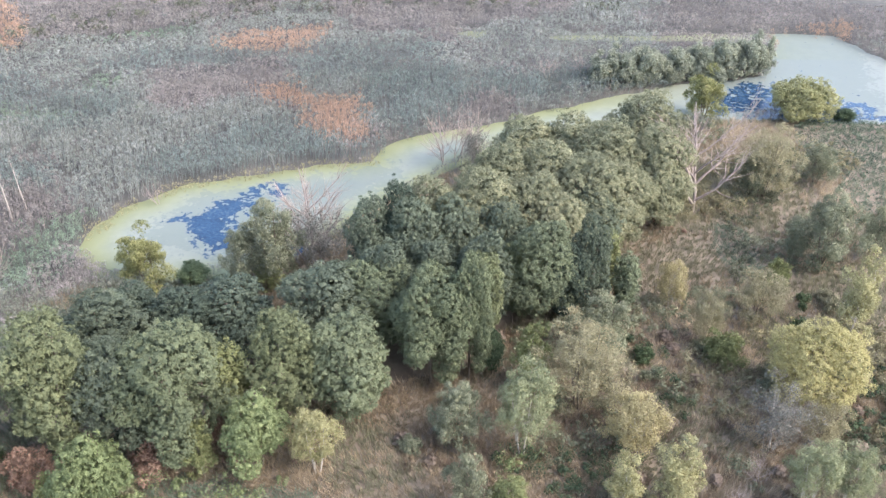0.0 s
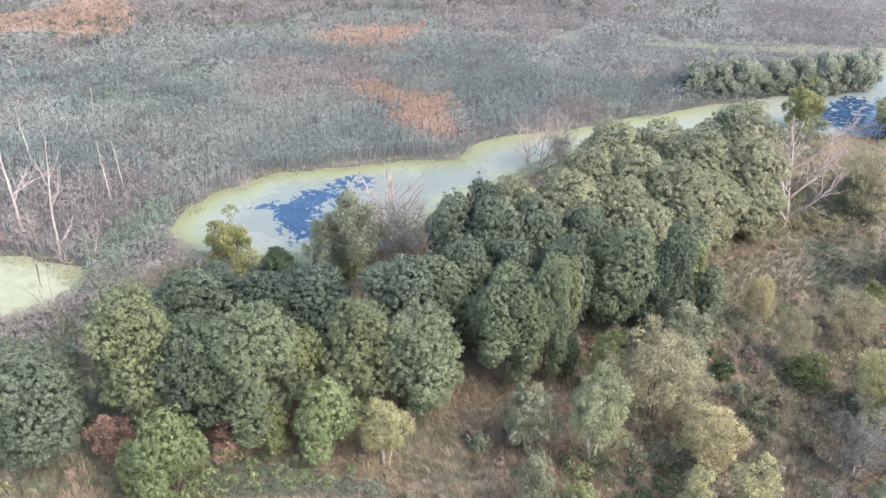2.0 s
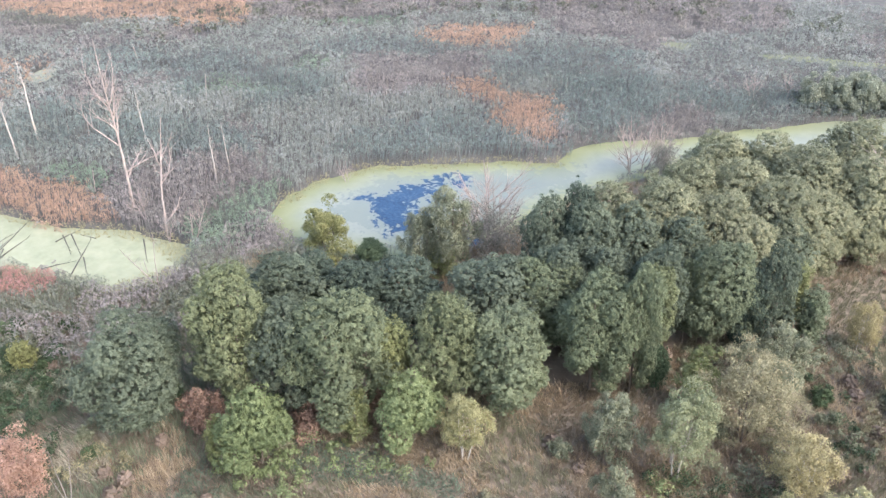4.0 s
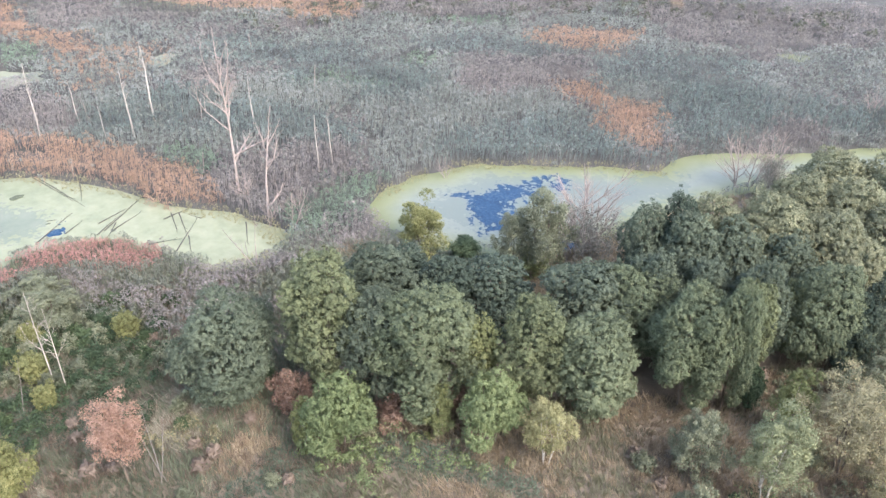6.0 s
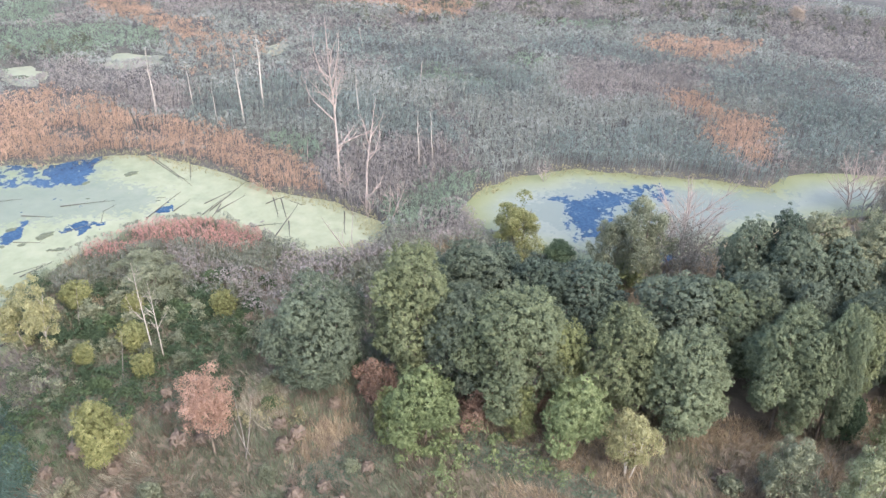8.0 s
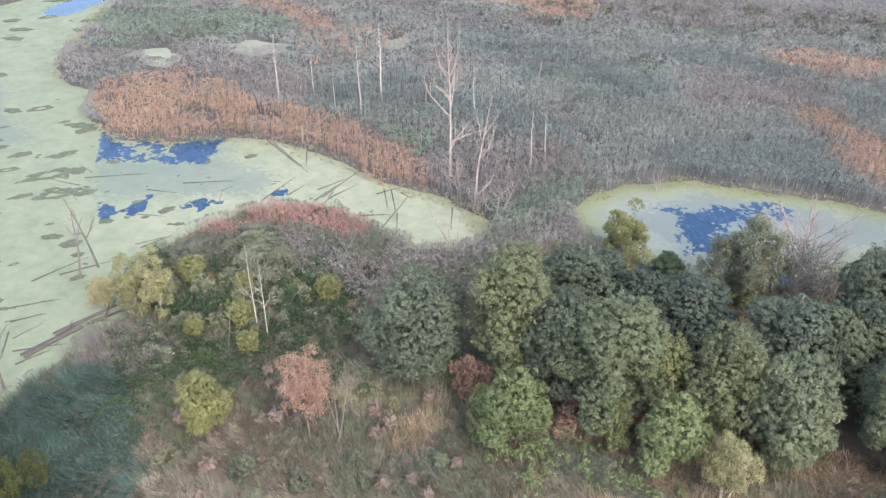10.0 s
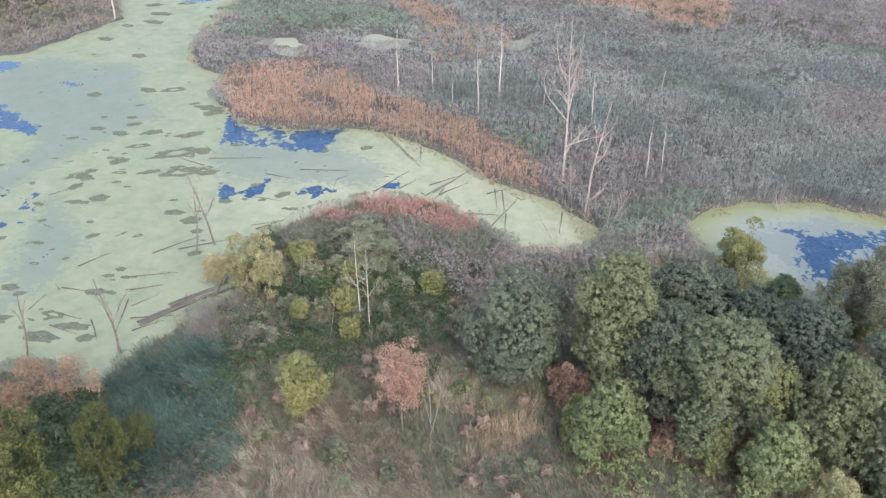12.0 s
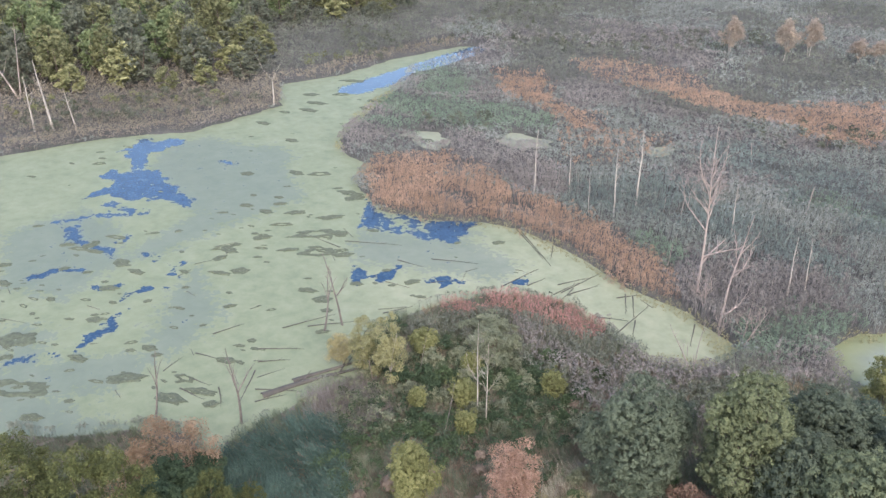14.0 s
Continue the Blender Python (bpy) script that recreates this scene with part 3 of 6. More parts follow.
mixn = n.new("ShaderNodeMath"); mixn.operation = "MULTIPLY_ADD"; mixn.inputs[1].default_value = 0.55
l.new(t2.outputs[0], mixn.inputs[0])
sc = n.new("ShaderNodeMath"); sc.operation = "MULTIPLY"; sc.inputs[1].default_value = 0.5
l.new(t1.outputs[0], sc.inputs[0]); l.new(sc.outputs[0], mixn.inputs[2])
land = ramp_node(n, ((0.35, (0.085, 0.07, 0.052)), (0.52, (0.13, 0.107, 0.08)), (0.68, (0.18, 0.15, 0.11))))
marsh = ramp_node(n, ((0.35, (0.03, 0.03, 0.027)), (0.52, (0.055, 0.055, 0.05)), (0.68, (0.10, 0.095, 0.08))))
l.new(mixn.outputs[0], land.inputs[0]); l.new(mixn.outputs[0], marsh.inputs[0])
at = n.new("ShaderNodeAttribute"); at.attribute_name = "tone"
mc = n.new("ShaderNodeMix"); mc.data_type = "RGBA"
l.new(at.outputs["Fac"], mc.inputs[0]); l.new(land.outputs[0], mc.inputs[6]); l.new(marsh.outputs[0], mc.inputs[7])
l.new(mc.outputs[2], b.inputs["Base Color"])
b.inputs["Roughness"].default_value = 0.95
bu = n.new("ShaderNodeBump"); bu.inputs["Strength"].default_value = 0.4; bu.inputs["Distance"].default_value = 0.15
l.new(t2.outputs[0], bu.inputs["Height"]); l.new(bu.outputs[0], b.inputs["Normal"])
tagged(part("ground", gm, GROUND), "brown soil and plant litter of a wetland meadow", "ground", kind="structure")

# ---- water ----
OPEN = [([(-114, 19), (-113, 21)], 1.0), ([(-121, 28), (-117, 29)], 0.8), ([(-90, 58.5), (-88, 61)], 1.2), ([(-22, 87), (-19, 90)], 1.6), ([(-126, 24), (-128, 27)], 0.8),
        ([(43, 138), (47, 139)], 1.2), ([(62, 131.5), (74, 132)], 1.4),
        ([(-181, 97), (-186, 112), (-192, 130), (-197, 146)], 4.5), ([(-101, 5), (-100, 10)], 0.7), ([(-112, 29), (-115, 31)], 0.6), ([(-152, 52), (-149, 53)], 0.9),
        ([(-139.8, 19.5), (-139.2, 25.7), (-135.9, 31.9)], 1.0), ([(-137, 21.5), (-132.7, 20.6), (-128.4, 21.6), (-124.7, 23.4), (-122.6, 23.2)], 0.8), ([(-136, 20.5), (-131, 20.3)], 1.5), ([(-172, 43.5), (-165, 40), (-158, 38)], 1.8), ([(-143, 28.1), (-137.2, 31)], 1.3)]
SHEETS = [[(-120.4, 65.7), (-114.6, 63.4), (-112.1, 66.6), (-110.2, 70.6), (-106.2, 73.1), (-102.3, 75.5), (-98, 67.6), (-103.7, 63.7), (-107.9, 60.7), (-111, 58.8)],
          [(-119.6, 65.4), (-111.4, 59.3), (-109.6, 61.8), (-112.6, 64.2)], [(-107, 69.2), (-101.8, 75), (-97.6, 68), (-102.6, 66)],
          [(-96.3, 48.8), (-100.1, 52.3), (-98, 52.6), (-94.9, 50), (-93.8, 48.2)],
          [(-96.3, 52), (-96.3, 55.4), (-96.7, 57.4), (-93.3, 54.4), (-93.4, 52)],
          [(-82.9, 66.5), (-83.9, 70.6), (-81.4, 68.3)],
          [(-90.6, 60.2), (-89.7, 62), (-87.3, 59.5), (-87.6, 58.4)],
          [(-39, 97.2), (-33.8, 99.9), (-30, 103.2), (-26.4, 107.4), (-25.2, 105.6), (-28.2, 101.6), (-29.4, 96.9), (-29.6, 91.9), (-30.6, 89.4), (-33.1, 90.9), (-36, 94.3)]]
SHEETS += [[(-158.6, 31.8), (-152.8, 40.4), (-145, 39.4), (-136.7, 40.5), (-133.7, 38.5), (-137.4, 36.4), (-142, 36.9), (-143.3, 32.9), (-147.9, 28.5), (-147.9, 26), (-152.9, 30.3)],
           [(-170, 38.6), (-170.3, 46.6), (-166.4, 51), (-166, 44.2), (-159.6, 38.3), (-162.3, 37)],
           [(-125, 13), (-122, 17.5), (-119, 17), (-121, 15.5), (-122.5, 12)], [(-105.3, 22), (-102.5, 17), (-99.5, 11), (-101, 11), (-104.5, 17)], [(-111.5, 23), (-109.5, 26), (-107.6, 24.4), (-109, 22)]]
SHEETS += [[(41.5, 133), (44.5, 140.5), (50, 145), (56.5, 147.5), (57.5, 143), (55.5, 137), (60, 133.5), (66, 138), (70, 137), (66, 131), (54, 131)]]
THIN = [([(-102, 57), (-94, 64), (-89, 67)], 4.5), ([(-104, 66), (-101, 71)], 4.0), ([(-106, 8), (-98, 6)], 4.0), ([(-150, 46), (-140, 50), (-150, 58)], 8.0), ([(-32, 96), (-20, 104), (-12, 110)], 5.0),
        ([(50, 140), (66, 150), (70, 165)], 10.0), ([(-96, 4), (-86, 6), (-78, 10)], 5.0)]
# first veil paints the sky's reflection on the east pond; others are thin weed
VEILS = [[(42.4, 140.3), (55.2, 145.7), (60.9, 151.1), (67.4, 146), (74.7, 142.4), (70.1, 130.9), (58.3, 131), (42.2, 133.3)],
         [(-154, 38.7), (-168.7, 46.8), (-166.6, 55.2), (-150.9, 62.6), (-127, 57), (-123.6, 41.2), (-118.9, 28.1), (-120.5, 23), (-125, 29.3), (-130.5, 39.3)],
         [(-92.2, 5), (-100, 6), (-97, 13.7), (-94, 19.4), (-103.5, 24.5), (-113.2, 32.7), (-98.6, 31), (-92.9, 25.1), (-91.3, 19), (-88.4, 13.6)],
         [(-111.3, 59.6), (-104.4, 63.2), (-97.2, 70.7), (-86.5, 71.6), (-84.3, 66.5), (-93.4, 59.5), (-99, 53.7), (-102.7, 52.3)],
         [(-140, 12), (-143, 24), (-133, 27), (-120, 24), (-113, 14), (-122, 8)], [(-42, 92), (-36, 104), (-20, 110), (-14, 100), (-28, 88)]]
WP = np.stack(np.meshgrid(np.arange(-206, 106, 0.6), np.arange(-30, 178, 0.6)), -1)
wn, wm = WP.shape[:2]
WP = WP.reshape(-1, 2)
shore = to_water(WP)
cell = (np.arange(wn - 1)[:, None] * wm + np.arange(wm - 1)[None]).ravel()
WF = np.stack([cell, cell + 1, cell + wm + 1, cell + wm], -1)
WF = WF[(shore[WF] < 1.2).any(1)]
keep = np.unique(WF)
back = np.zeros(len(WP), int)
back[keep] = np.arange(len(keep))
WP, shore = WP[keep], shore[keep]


def field(chains, soft):
    v = np.full(len(WP), -1.0)
    for pts, r in chains:
        v = np.maximum(v, np.clip((r - to_line(WP, pts)) / soft, -1, 1))
    return v


open_water = field(OPEN, 2.2)
drift = np.stack([soft_noise(WP, 4.0, 3, 21.0), soft_noise(WP, 4.0, 3, 33.0)], -1) - 0.5
for i, poly in enumerate(SHEETS):
    pondside = poly[0][0] > -50
    open_water = np.maximum(open_water, np.clip(0.2 - signed(WP + drift * (1.2 if i < 7 else 6.0), poly) / (3.4 if pondside else 1.1), -1, 0.42 if poly[0][0] > 0 else 0.9 if pondside else 0.26 if i == 0 else 0.8))
thin = field(THIN, 5.0)
for poly in VEILS:
    thin = np.maximum(thin, np.clip(0.25 - signed(WP, poly) / 4.0, -1, 1))
open_water = np.maximum(open_water, 0.62 * thin - 1.0)
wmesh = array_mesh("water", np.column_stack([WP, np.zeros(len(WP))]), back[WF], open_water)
for name, values in (("thin", thin), ("pool", 1.0 * ((WP[:, 1] > 84) & (WP[:, 0] > -152) & (WP[:, 0] < -100))), ("shore", np.clip(-shore / 4.5 + (WP[:, 0] < -51) * 0.75, 0, 1)), ("east", np.maximum(np.clip((WP[:, 0] - 20 - 30 * (WP[:, 1] > 158)) / 30, 0, 1), np.clip((-shore - 1.6) / 5, 0, 0.8) * ((WP[:, 0] > -50) & (WP[:, 1] < 150)))), ("inlet", np.clip((WP[:, 0] + 112) / 24, 0, 1) * np.clip((WP[:, 1] - 40) / 16, 0, 1) * (1 - 0.6 * np.clip((WP[:, 0] + 55) / 10, 0, 1)) + 0.3 * ((WP[:, 1] > 84) & (WP[:, 0] > -151) & (WP[:, 0] < -100)))):
    wmesh.attributes.new(name, "FLOAT", "POINT").data.foreach_set("value", values.astype(np.float32))
WATER, n, l, b = material("weed_covered_water")
geo = n.new("ShaderNodeNewGeometry")


def attr(name):
    a = n.new("ShaderNodeAttribute")
    a.attribute_name = name
    return a.outputs["Fac"]


def calc(op, a, bb, c=None):
    m = n.new("ShaderNodeMath")
    m.operation = op
    for i, v in enumerate((a, bb, c)):
        if v is None:
            continue
        if isinstance(v, (int, float)):
            m.inputs[i].default_value = v
        else:
            l.new(v, m.inputs[i])
    return m.outputs[0]


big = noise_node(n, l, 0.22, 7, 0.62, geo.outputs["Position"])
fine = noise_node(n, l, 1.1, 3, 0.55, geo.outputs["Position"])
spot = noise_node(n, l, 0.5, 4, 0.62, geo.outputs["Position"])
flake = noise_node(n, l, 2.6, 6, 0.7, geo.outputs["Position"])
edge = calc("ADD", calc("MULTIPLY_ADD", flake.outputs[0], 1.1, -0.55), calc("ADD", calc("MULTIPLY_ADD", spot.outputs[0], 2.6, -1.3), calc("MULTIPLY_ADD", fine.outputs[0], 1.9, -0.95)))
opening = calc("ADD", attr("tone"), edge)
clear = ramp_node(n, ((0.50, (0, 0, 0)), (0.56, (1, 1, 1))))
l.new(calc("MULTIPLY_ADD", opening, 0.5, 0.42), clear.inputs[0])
sheen = ramp_node(n, ((0.50, (0, 0, 0)), (0.59, (1, 1, 1))))
l.new(calc("MULTIPLY_ADD", calc("ADD", attr("thin"), edge), 0.4, 0.45), sheen.inputs[0])
weed = ramp_node(n, ((0.30, (0.103, 0.127, 0.081)), (0.48, (0.146, 0.171, 0.108)), (0.70, (0.19, 0.212, 0.143))))
l.new(calc("ADD", calc("MULTIPLY", big.outputs[0], 0.5), calc("MULTIPLY", spot.outputs[0], 0.5)), weed.inputs[0])
rim = n.new("ShaderNodeMix"); rim.data_type = "RGBA"
rim.inputs[6].default_value = (0.135, 0.15, 0.075, 1)
cream = n.new("ShaderNodeMix"); cream.data_type = "RGBA"; cream.blend_type = "MULTIPLY"
l.new(attr("inlet"), cream.inputs[0]); l.new(weed.outputs[0], cream.inputs[6]); cream.inputs[7].default_value = (1.28, 1.2, 1.25, 1)
cream.clamp_result = False
l.new(attr("shore"), rim.inputs[0]); l.new(cream.outputs[2], rim.inputs[7])
# east pond: pale blue of the reflected sky mixed into the weed colour
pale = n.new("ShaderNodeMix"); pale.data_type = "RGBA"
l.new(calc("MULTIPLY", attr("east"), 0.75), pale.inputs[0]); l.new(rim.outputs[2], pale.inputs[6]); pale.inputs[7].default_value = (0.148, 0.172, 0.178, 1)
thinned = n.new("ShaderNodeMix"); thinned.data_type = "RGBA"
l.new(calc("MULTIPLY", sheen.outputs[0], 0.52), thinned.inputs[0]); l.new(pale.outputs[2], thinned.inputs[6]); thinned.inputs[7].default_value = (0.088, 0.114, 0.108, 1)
col = n.new("ShaderNodeMix"); col.data_type = "RGBA"
l.new(clear.outputs[0], col.inputs[0]); milky = n.new("ShaderNodeMix"); milky.data_type = "RGBA"
l.new(calc("MULTIPLY", attr("pool"), 0.3), milky.inputs[0]); l.new(thinned.outputs[2], milky.inputs[6]); milky.inputs[7].default_value = (0.27, 0.275, 0.235, 1)
l.new(milky.outputs[2], col.inputs[6])
# the sky's blue reflection is put into the base colour of open water
sky_tint = ramp_node(n, ((0.42, (0.008, 0.025, 0.056)), (0.55, (0.018, 0.05, 0.098)), (0.63, (0.07, 0.098, 0.11))))
l.new(calc("ADD", calc("MULTIPLY", flake.outputs[0], 0.6), calc("MULTIPLY", spot.outputs[0], 0.4)), sky_tint.inputs[0])
l.new(sky_tint.outputs[0], col.inputs[7])
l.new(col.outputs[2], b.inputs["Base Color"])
gloss = calc("MULTIPLY_ADD", clear.outputs[0], -0.55, 0.62)
l.new(gloss, b.inputs["Roughness"])
b.inputs["IOR"].default_value = 1.33
bu = n.new("ShaderNodeBump"); bu.inputs["Strength"].default_value = 0.25; bu.inputs["Distance"].default_value = 0.05
l.new(fine.outputs[0], bu.inputs["Height"]); l.new(bu.outputs[0], b.inputs["Normal"])
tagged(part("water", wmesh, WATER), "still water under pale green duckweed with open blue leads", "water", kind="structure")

# ---- reeds and grass: places by zone ----
ORANGE = [[(-168.9, 153.2), (-161.4, 164.4), (-142.4, 170.1), (-128.6, 163.2), (-116.9, 162.6), (-108.4, 169.1), (-103.3, 178.1), (-99.2, 186.4), (-85.2, 163), (-87.9, 154.2), (-98.3, 154.7), (-108.9, 152.3), (-123.1, 151), (-136.7, 151.1), (-150.8, 148.2)],
          [(-173.6, 131.6), (-163.4, 140.8), (-147.9, 130.3), (-135.5, 125.2), (-129, 127.5), (-119.8, 119.1), (-124.8, 115.6), (-136, 120.8), (-151.6, 120.7)],
          [(-131.2, 71), (-133.3, 75.5), (-128.9, 86.9), (-115.2, 88.8), (-105.6, 85.6), (-96.7, 88.8), (-88.9, 89.8), (-78.1, 88.4), (-70.1, 85.5), (-64.5, 80.5), (-66, 77), (-73.6, 77.3), (-82.7, 78.7), (-90.3, 80.2), (-94.8, 76.1), (-97.1, 71.4), (-100.1, 67.4), (-107, 65.2), (-118.9, 64.5)],
          [(-47.9, 159.6), (-43.2, 166), (-26.9, 169.2), (-25.9, 162.6), (-30.8, 155.5), (-45.1, 155.2)],
          [(-35.4, 138), (-29.2, 141.4), (-24, 134.5), (-17.3, 135.4), (-13.6, 120.3), (-17.7, 117.8), (-25.2, 125.1), (-25, 129.6), (-33.5, 133.2)],
          [(-104, 166.2), (-99, 168.8), (-90.5, 168), (-85.1, 156.4), (-96.2, 151.6)],
          [(61.9, 169.5), (79.4, 174.5), (78.3, 168.4), (62.1, 163.1)],
          [(-123.9, 111.8), (-114.3, 132.4), (-106.4, 126.9), (-104.8, 111.6), (-111.2, 102.1)]]
PINKS = [([(-80.5, 57), (-78.3, 62.2), (-73, 65.4), (-67.3, 66.6)], 2.9)]
FADED = [([(-132, 93), (-118, 94), (-108, 94)], 6.0), ([(-90, 170), (-40, 200)], 16.0), ([(-60, 96), (-48, 84)], 6.0)]
GREENS = [([(-160, 98), (-148, 104), (-138, 112)], 8.0), ([(-180, 120), (-165, 112)], 6.0), ([(-50, 92), (-54, 80)], 3.0), ([(-156, 86), (-148, 88)], 5.0)]

MAUVE = [[(-31.1, 189.1), (25.7, 209.7), (24.2, 182), (2, 168.9), (-22, 165.2)],
         [(-56, 142.9), (-32.6, 153), (-25.9, 129.1), (-37.5, 132.5), (-47.5, 126.2)],
         [(-157.6, 143.1), (-143.5, 148.2), (-130.7, 136.5), (-140.8, 125.5)],
         [(-162, 139.6), (-143.5, 148.6), (-128.2, 138.5), (-139.8, 129.1)],
         [(-134.7, 94.3), (-121.8, 104.5), (-108.7, 96.8), (-103.9, 87.2), (-122.4, 87.4)]]
BLUISH = [([(-38, 109), (-31, 117), (-23, 119)], 6.0), ([(-17, 113), (-11, 114)], 3.0), ([(-22, 149), (-10, 150), (-8, 133)], 9.0), ([(-94, 131), (-80, 132), (-62, 128)], 8.0), ([(-91, 107), (-80, 104), (-64, 106)], 7.0),
          ([(-104, 96), (-96, 96)], 4.0), ([(10, 140), (34, 146)], 5.0), ([(-60, 150), (-40, 150)], 6.0)]
OLIVE = [([(-73, 126), (-64, 127)], 2.6), ([(-64, 140), (-60, 141)], 2.0), ([(-50, 131), (-46, 132)], 1.8), ([(-69, 165), (-57, 166)], 3.5), ([(-74, 90), (-80, 92)], 2.5)]
FRINGE = [([(-76, 61), (-66, 60), (-56, 61), (-49, 67)], 5.4), ([(-78, 50), (-74, 56)], 2.6), ([(-68, 64), (-58, 66), (-52, 71), (-46, 76), (-40, 80)], 4.0), ([(20, 123), (40, 127)], 2.0)]


def near_any(P, chains):
    d = np.full(len(P), 1e9)
    for pts, r in chains:
        d = np.minimum(d, to_line(P, pts) - r)
    return d


SEDGE = [([(-116, 66), (-107, 70), (-103, 75), (-97, 79), (-89, 80.5), (-81, 81.5), (-73, 79.8), (-66, 81.5)], 1.3), ([(-48, 92), (-45, 100), (-39, 106), (-31, 109), (-21, 113), (-13, 114)], 1.2), ([(-100, 78), (-97, 79)], 1.4), ([(-89, 79.5), (-84, 80.5)], 1.6), ([(-146, 76), (-150, 80)], 3.0), ([(-68, 81), (-60, 82), (-54, 78)], 2.0), ([(-160, 88), (-172, 102)], 3.0), ([(-54, 73), (-58, 69)], 2.0)]
rng = np.random.RandomState(5)
beds = {k: [] for k in ("teal", "grey", "faded", "orange", "pink", "green", "shore", "sedge", "bank", "dark", "fringe")}
for step, r0, r1 in ((0.55, 55, 105), (0.63, 105, 150), (0.8, 150, 210), (1.35, 210, 345)):
    P = scatter((-330, -30, 110, 330), step, rng)
    r = np.hypot(P[:, 0], P[:, 1])
    az = np.degrees(np.arctan2(-P[:, 0], P[:, 1]))
    P = P[(r > r0) & (r <= r1) & (az > -36) & (az < 88) & ((r < 205) | (az > 18))]
    d = to_water(P)
    sedge = (near_any(P, SEDGE) + 2.5 * (soft_noise(P, 2.5) - 0.5) < 0) & (d < 0.6)
    ok = (d > -0.25 - 3.4 * np.clip(soft_noise(P, 2.6, 2, 11.0) - 0.5, 0, 0.45)) & ((signed(P, NEAR) > 0) | (near_any(P, FRINGE) + 3 * (soft_noise(P, 4) - 0.5) < 0) | (near_any(P, PINKS) < 0)) | sedge
    ok &= (soft_noise(P, 6.0, 2, 9.0) < 0.8) | (rng.rand(len(P)) < 0.25)
    P, d, sedge = P[ok], d[ok], sedge[ok]
    wob = 5 * (soft_noise(P, 7.0) - 0.5) + rng.normal(0, 0.9, len(P))
    zone = np.full(len(P), 0)
    names = ["grey", "faded", "green", "shore", "orange", "pink", "sedge", "bank", "dark", "fringe", "teal"]
    zone[soft_noise(P, 30.0, 3, 5.0) + rng.normal(0, 0.04, len(P)) > 0.53] = 1
    zone[near_any(P, BLUISH) + 2.2 * wob < 0] = 10
    zone[near_any(P, OLIVE) + 1.5 * wob < 0] = 2
    zone[near_any(P, FRINGE) < 1] = 9
    zone[near_any(P, FADED) + 1.4 * wob < 0] = 1
    for poly in MAUVE:
        zone[signed(P, poly) + wob < 0] = 1
    zone[near_any(P, GREENS) + 1.6 * wob < 0] = 2
    west = inside(P, WEST)
    zone[west] = 3
    zone[(west & (P[:, 1] > 80)) | (soft_noise(P, 40.0, 2, 3.0) + 0.0016 * (np.hypot(P[:, 0], P[:, 1]) - 230) + rng.normal(0, 0.06, len(P)) > 0.62) & (P[:, 0] < -90)] = 8
    zone[west & (d + 0.25 * wob < 7)] = 7
    for k, poly in enumerate(ORANGE):
        bare = rng.rand(len(P)) < (0.4 if k > 6 else 1.2 - 0.35 * soft_noise(P, 5.0, 2, 13.0))
        zone[(signed(P, poly) + 0.45 * wob + rng.normal(0, 1.0, len(P)) < 0) & bare] = 4
    zone[(P[:, 0] > -90) & (P[:, 0] < -40) & (P[:, 1] < 73)] = 9
    zone[(P[:, 0] > -74) & (P[:, 0] < -44) & (P[:, 1] < 73) & (soft_noise(P, 6.0, 2, 17.0) + 0.012 * (P[:, 0] + 64) > 0.56)] = 1
    zone[near_any(P, PINKS) + 0.25 * wob < 0] = 5
    zone[sedge] = 6
    for k, key in enumerate(names):
        if (zone == k).any():
            beds[key].append((P[zone == k], step, d[zone == k]))
LOOKS = {"teal": (REED_BLUE, "blue-green reeds of the marsh", 2.15), "grey": (REED, "grey-green leafy reeds filling the marsh", 2.1), "faded": (REED_PURPLE, "faded grey-brown reeds of the marsh", 2.0), "orange": (REED_ORANGE, "orange-brown dry reeds beside the water", 1.9),
         "pink": (REED_PINK, "pink-red marsh plants on the bank", 1.6), "green": (SEDGE_GREEN, "green sedges between marsh pools", 1.4), "fringe": (REED_SHORE, "grey-brown reeds along the inlet's shore", 1.9), "shore": (REED_TAN, "brown reeds along the far shore", 1.5),
         "bank": (REED_TAN, "tan dry reeds at the edge of the far shore", 1.3), "dark": (REED_DARK, "dark grey-green scrubby reeds far off", 1.9),
         "sedge": (SEDGE_TAN, "low tan sedge standing in shallow water", 0.75)}
